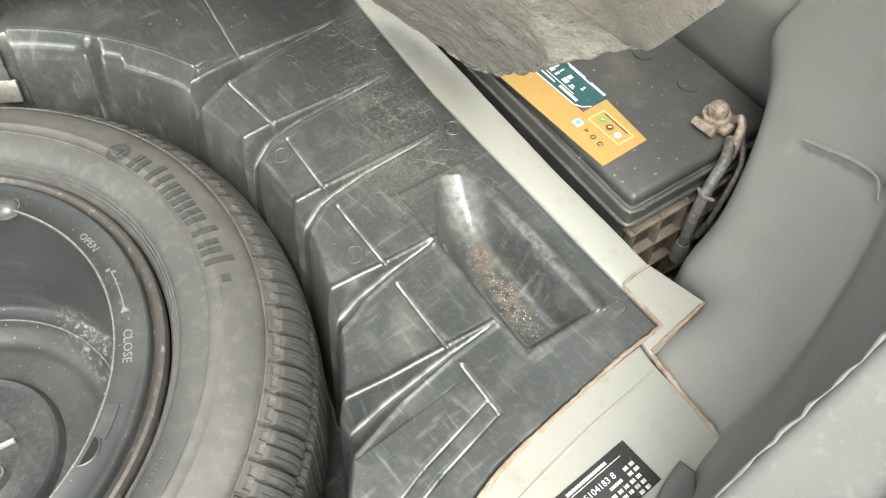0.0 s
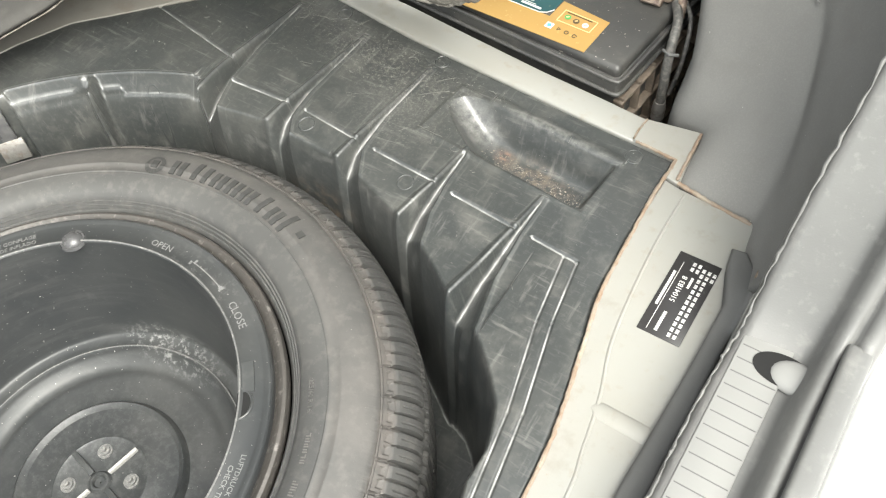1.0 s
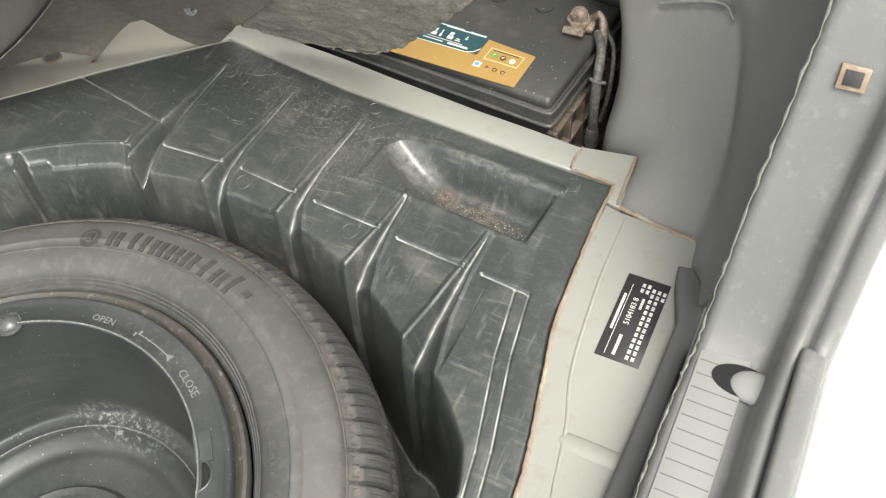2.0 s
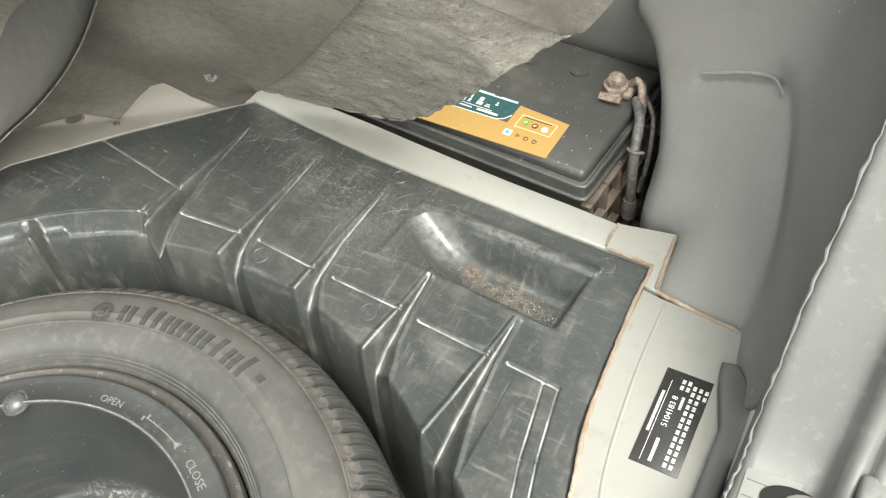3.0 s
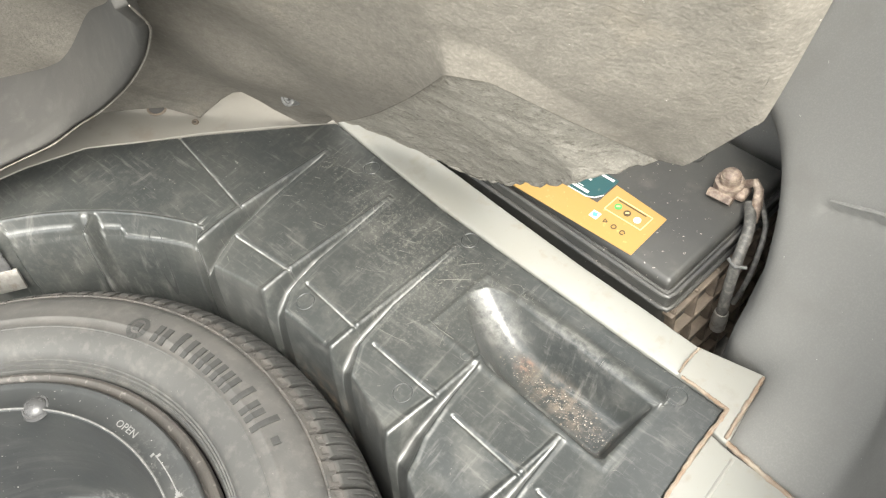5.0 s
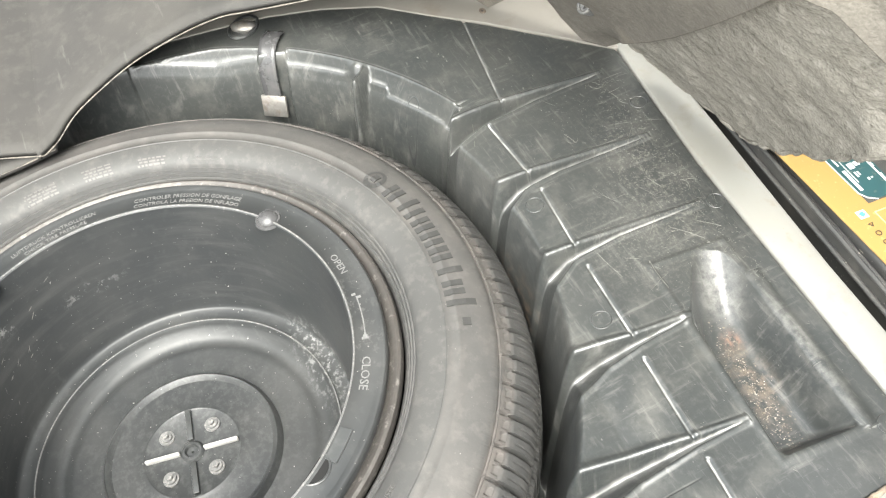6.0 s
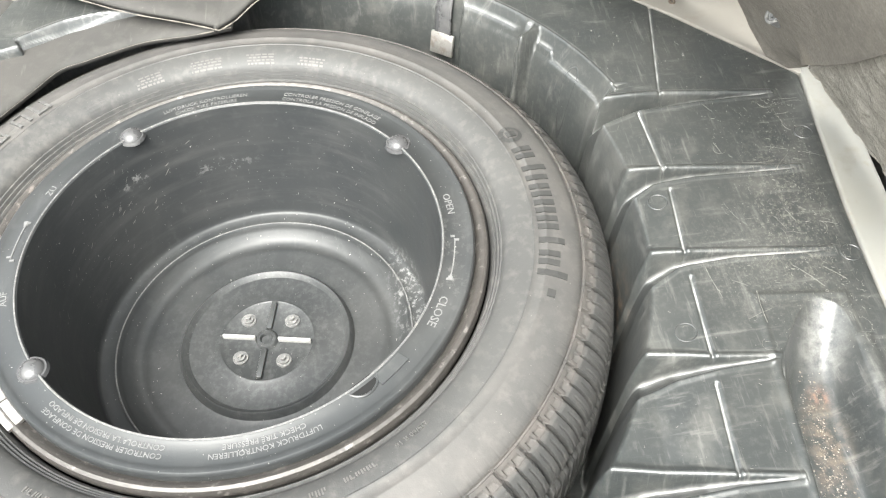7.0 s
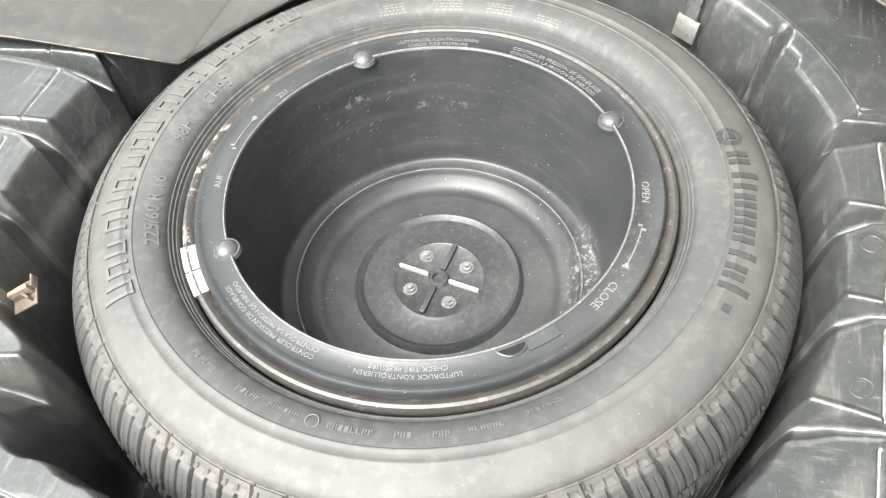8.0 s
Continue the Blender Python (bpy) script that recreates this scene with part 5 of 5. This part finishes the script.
bmesh.ops.create_uvsphere(bm, u_segments=20, v_segments=12, radius=.011, matrix=pose(*pl, 0, 0, 60) @ Matrix.Diagonal((1.4, .8, .6, 1)))
part("dome", bm, BARE, plug)
bm = bmesh.new()
tube(bm, [(pl.x + .018 * math.cos(k * math.pi / 10) * .9 - .010 * math.sin(k * math.pi / 10) * .5, pl.y + .022 * math.sin(k * math.pi / 10) * .8, pl.z) for k in range(21)], .0022, 8)
part("socket", bm, FITTING, plug)

# ---- grit in the dish and on the liner ----
rg = random.Random(11)
bm = bmesh.new()
for _ in range(420):
    u, v = rg.betavariate(1.6, 1.2), rg.gauss(0, .33)
    x, y = .182 + .122 * u, .446 - .013 * u + .020 * v
    z = float(liner_height(np.array([x]), np.array([y]))[0])
    q = rg.uniform(.00015, .0006) * (1.7 if rg.random() < .12 else 1)
    bmesh.ops.create_icosphere(bm, subdivisions=1, radius=q, matrix=pose(x, y, z + q * .3, rg.uniform(0, 90), 0, rg.uniform(0, 90)) @ Matrix.Diagonal((1.3, .9, .7, 1)))
grit = part("grit", bm, GRIT, smooth=False)
tagged(grit, "brown grit and rust flakes lying in the liner's dish", "grit", kind="stuff")

# lint, hairs and pale chips scattered over the liner
rl = random.Random(17)
verts, faces = [], []


def top_spot():
    while True:
        if rl.random() < .8:
            x = rl.uniform(-.09, .19)
            y = .530 - .10 * (x + .05) - .005 - rl.betavariate(1, 2.2) * .11
        else:
            x, y = rl.uniform(-.34, .36), rl.uniform(.30, .53)
        z = float(liner_height(np.array([x]), np.array([y]))[0])
        if z > TOP - .006:
            return x, y, z


for k in range(420):
    x, y, z = top_spot()
    a, curl = rl.uniform(0, 6.3), rl.choice((0, 0, 1, 2)) * rl.uniform(-1, 1) * 120
    long, wide = rl.uniform(.0006, .0040) * (2.6 if rl.random() < .12 else 1), rl.uniform(.00008, .00022)
    n = 6
    for q in range(n):
        zz = float(liner_height(np.array([x]), np.array([y]))[0]) + .0005
        sx, sy = -math.sin(a) * wide, math.cos(a) * wide
        verts += [(x + sx, y + sy, zz), (x, y, zz + wide), (x - sx, y - sy, zz)]
        if q:
            b = len(verts) - 6
            faces += [(b, b + 1, b + 4, b + 3), (b + 1, b + 2, b + 5, b + 4)]
        x, y, a = x + math.cos(a) * long / n, y + math.sin(a) * long / n, a + curl * long / n
for k in range(620):
    x, y, z = top_spot()
    r0, b = rl.uniform(.0002, .0006), len(verts)
    verts += [(x + r0, y, z), (x - r0 * .6, y + r0 * .8, z), (x - r0 * .5, y - r0 * .9, z), (x, y, z + r0)]
    faces += [(b, b + 1, b + 3), (b + 1, b + 2, b + 3), (b + 2, b, b + 3)]
for k in range(46):
    x, y = rl.uniform(-.33, -.10), rl.uniform(.36, .52)
    z = float(liner_height(np.array([x]), np.array([y]))[0])
    if z > TOP - .004:
        r0, b = rl.uniform(.0006, .0011), len(verts)
        verts += [(x + r0, y, z), (x - r0 * .6, y + r0 * .8, z), (x - r0 * .5, y - r0 * .9, z), (x, y, z + r0)]
        faces += [(b, b + 1, b + 3), (b + 1, b + 2, b + 3), (b + 2, b, b + 3)]
for k in range(34):
    x, y, z = top_spot()
    a, curl = rl.uniform(0, 6.3), rl.choice((-1, 1)) * (rl.uniform(60, 200) if k % 5 == 0 else rl.uniform(0, 25))
    long, wide, n = rl.uniform(.012, .038), rl.choice((.00010, .00014, .0002)), 22
    for q in range(n):
        zz = float(liner_height(np.array([x]), np.array([y]))[0]) + .0006
        sx, sy = -math.sin(a) * wide, math.cos(a) * wide
        verts += [(x + sx, y + sy, zz), (x, y, zz + wide), (x - sx, y - sy, zz)]
        if q:
            b = len(verts) - 6
            faces += [(b, b + 1, b + 4, b + 3), (b + 1, b + 2, b + 5, b + 4)]
        x, y, a = x + math.cos(a) * long / n, y + math.sin(a) * long / n, a + (curl + rl.uniform(-25, 25)) * long / n
me = bpy.data.meshes.new("lint")
me.from_pydata(verts, [], faces)
tagged(obj("lint", me, LINT), "pale hairs, lint and dust specks lying on the black liner", "lint", kind="stuff")

# ---- outside and the plain walls that close the boot ----
bm = bmesh.new()
box(bm, (.568, -.95, -.35), (.80, .95, .265), .03, segments=4)
bumper = part("rear_bumper", bm, BUMPER)
tagged(bumper, "white painted rear bumper under the sill", "bumper", kind="structure")
bm = bmesh.new()
prism(bm, [(-60, -60), (60, -60), (60, 60), (-60, 60)], -.62, -.60)
tagged(part("ground", bm, GROUND), "bright pale concrete ground behind the car", "ground", kind="structure")


def slab(name, lo, hi, mat, label):
    bm = bmesh.new()
    box(bm, lo, hi, .004)
    return tagged(part(name, bm, mat), label, "wall", kind="structure")


slab("wall_front", (-1.02, -.80, 0), (-.98, .90, 1.05), FELT, "plain grey seat-back wall closing the boot")
slab("wall_left", (-1.0, -.72, -.05), (.47, -.68, .42), FELT, "plain grey felt side wall of the boot")
slab("wall_right", (-1.0, .90, -.05), (.47, .94, .95), FELT, "plain grey felt side wall of the boot")
# unseen slab, added to keep sky light off the front of the boot
bm = bmesh.new()
box(bm, (-1.02, -.80, 1.05), (-.42, .94, 1.09), .01)
tagged(part("ceiling", bm, FELT), "plain grey unseen slab added over the boot to block sky light", "ceiling", kind="structure")
slab("underbody", (-1.0, -.72, -.06), (.58, .92, -.03), DARKFLOOR, "dark underside closing the boot")

clip = thing("rusty_clip", "rusty bent steel clip in the liner beside the spare tyre", "clip")
bm = bmesh.new()
base = pose(.182, -.319, .198, 18, 0, 32)
box(bm, (-.015, -.012, -.001), (.015, .012, .001), .0006, base)
box(bm, (-.015, .010, -.001), (-.002, .0118, .007), .0006, base)
box(bm, (-.001, -.0012, 0), (.013, .0012, .008), .0006, base @ pose(0, 0, 0, 0, 0, 38))
part("clip_plate", bm, RUSTBROWN, clip)
bm = bmesh.new()
box(bm, (-.0025, -.010, .0), (.0025, .010, .012), .0008, base)
part("clip_tooth", bm, SEALANT, clip)
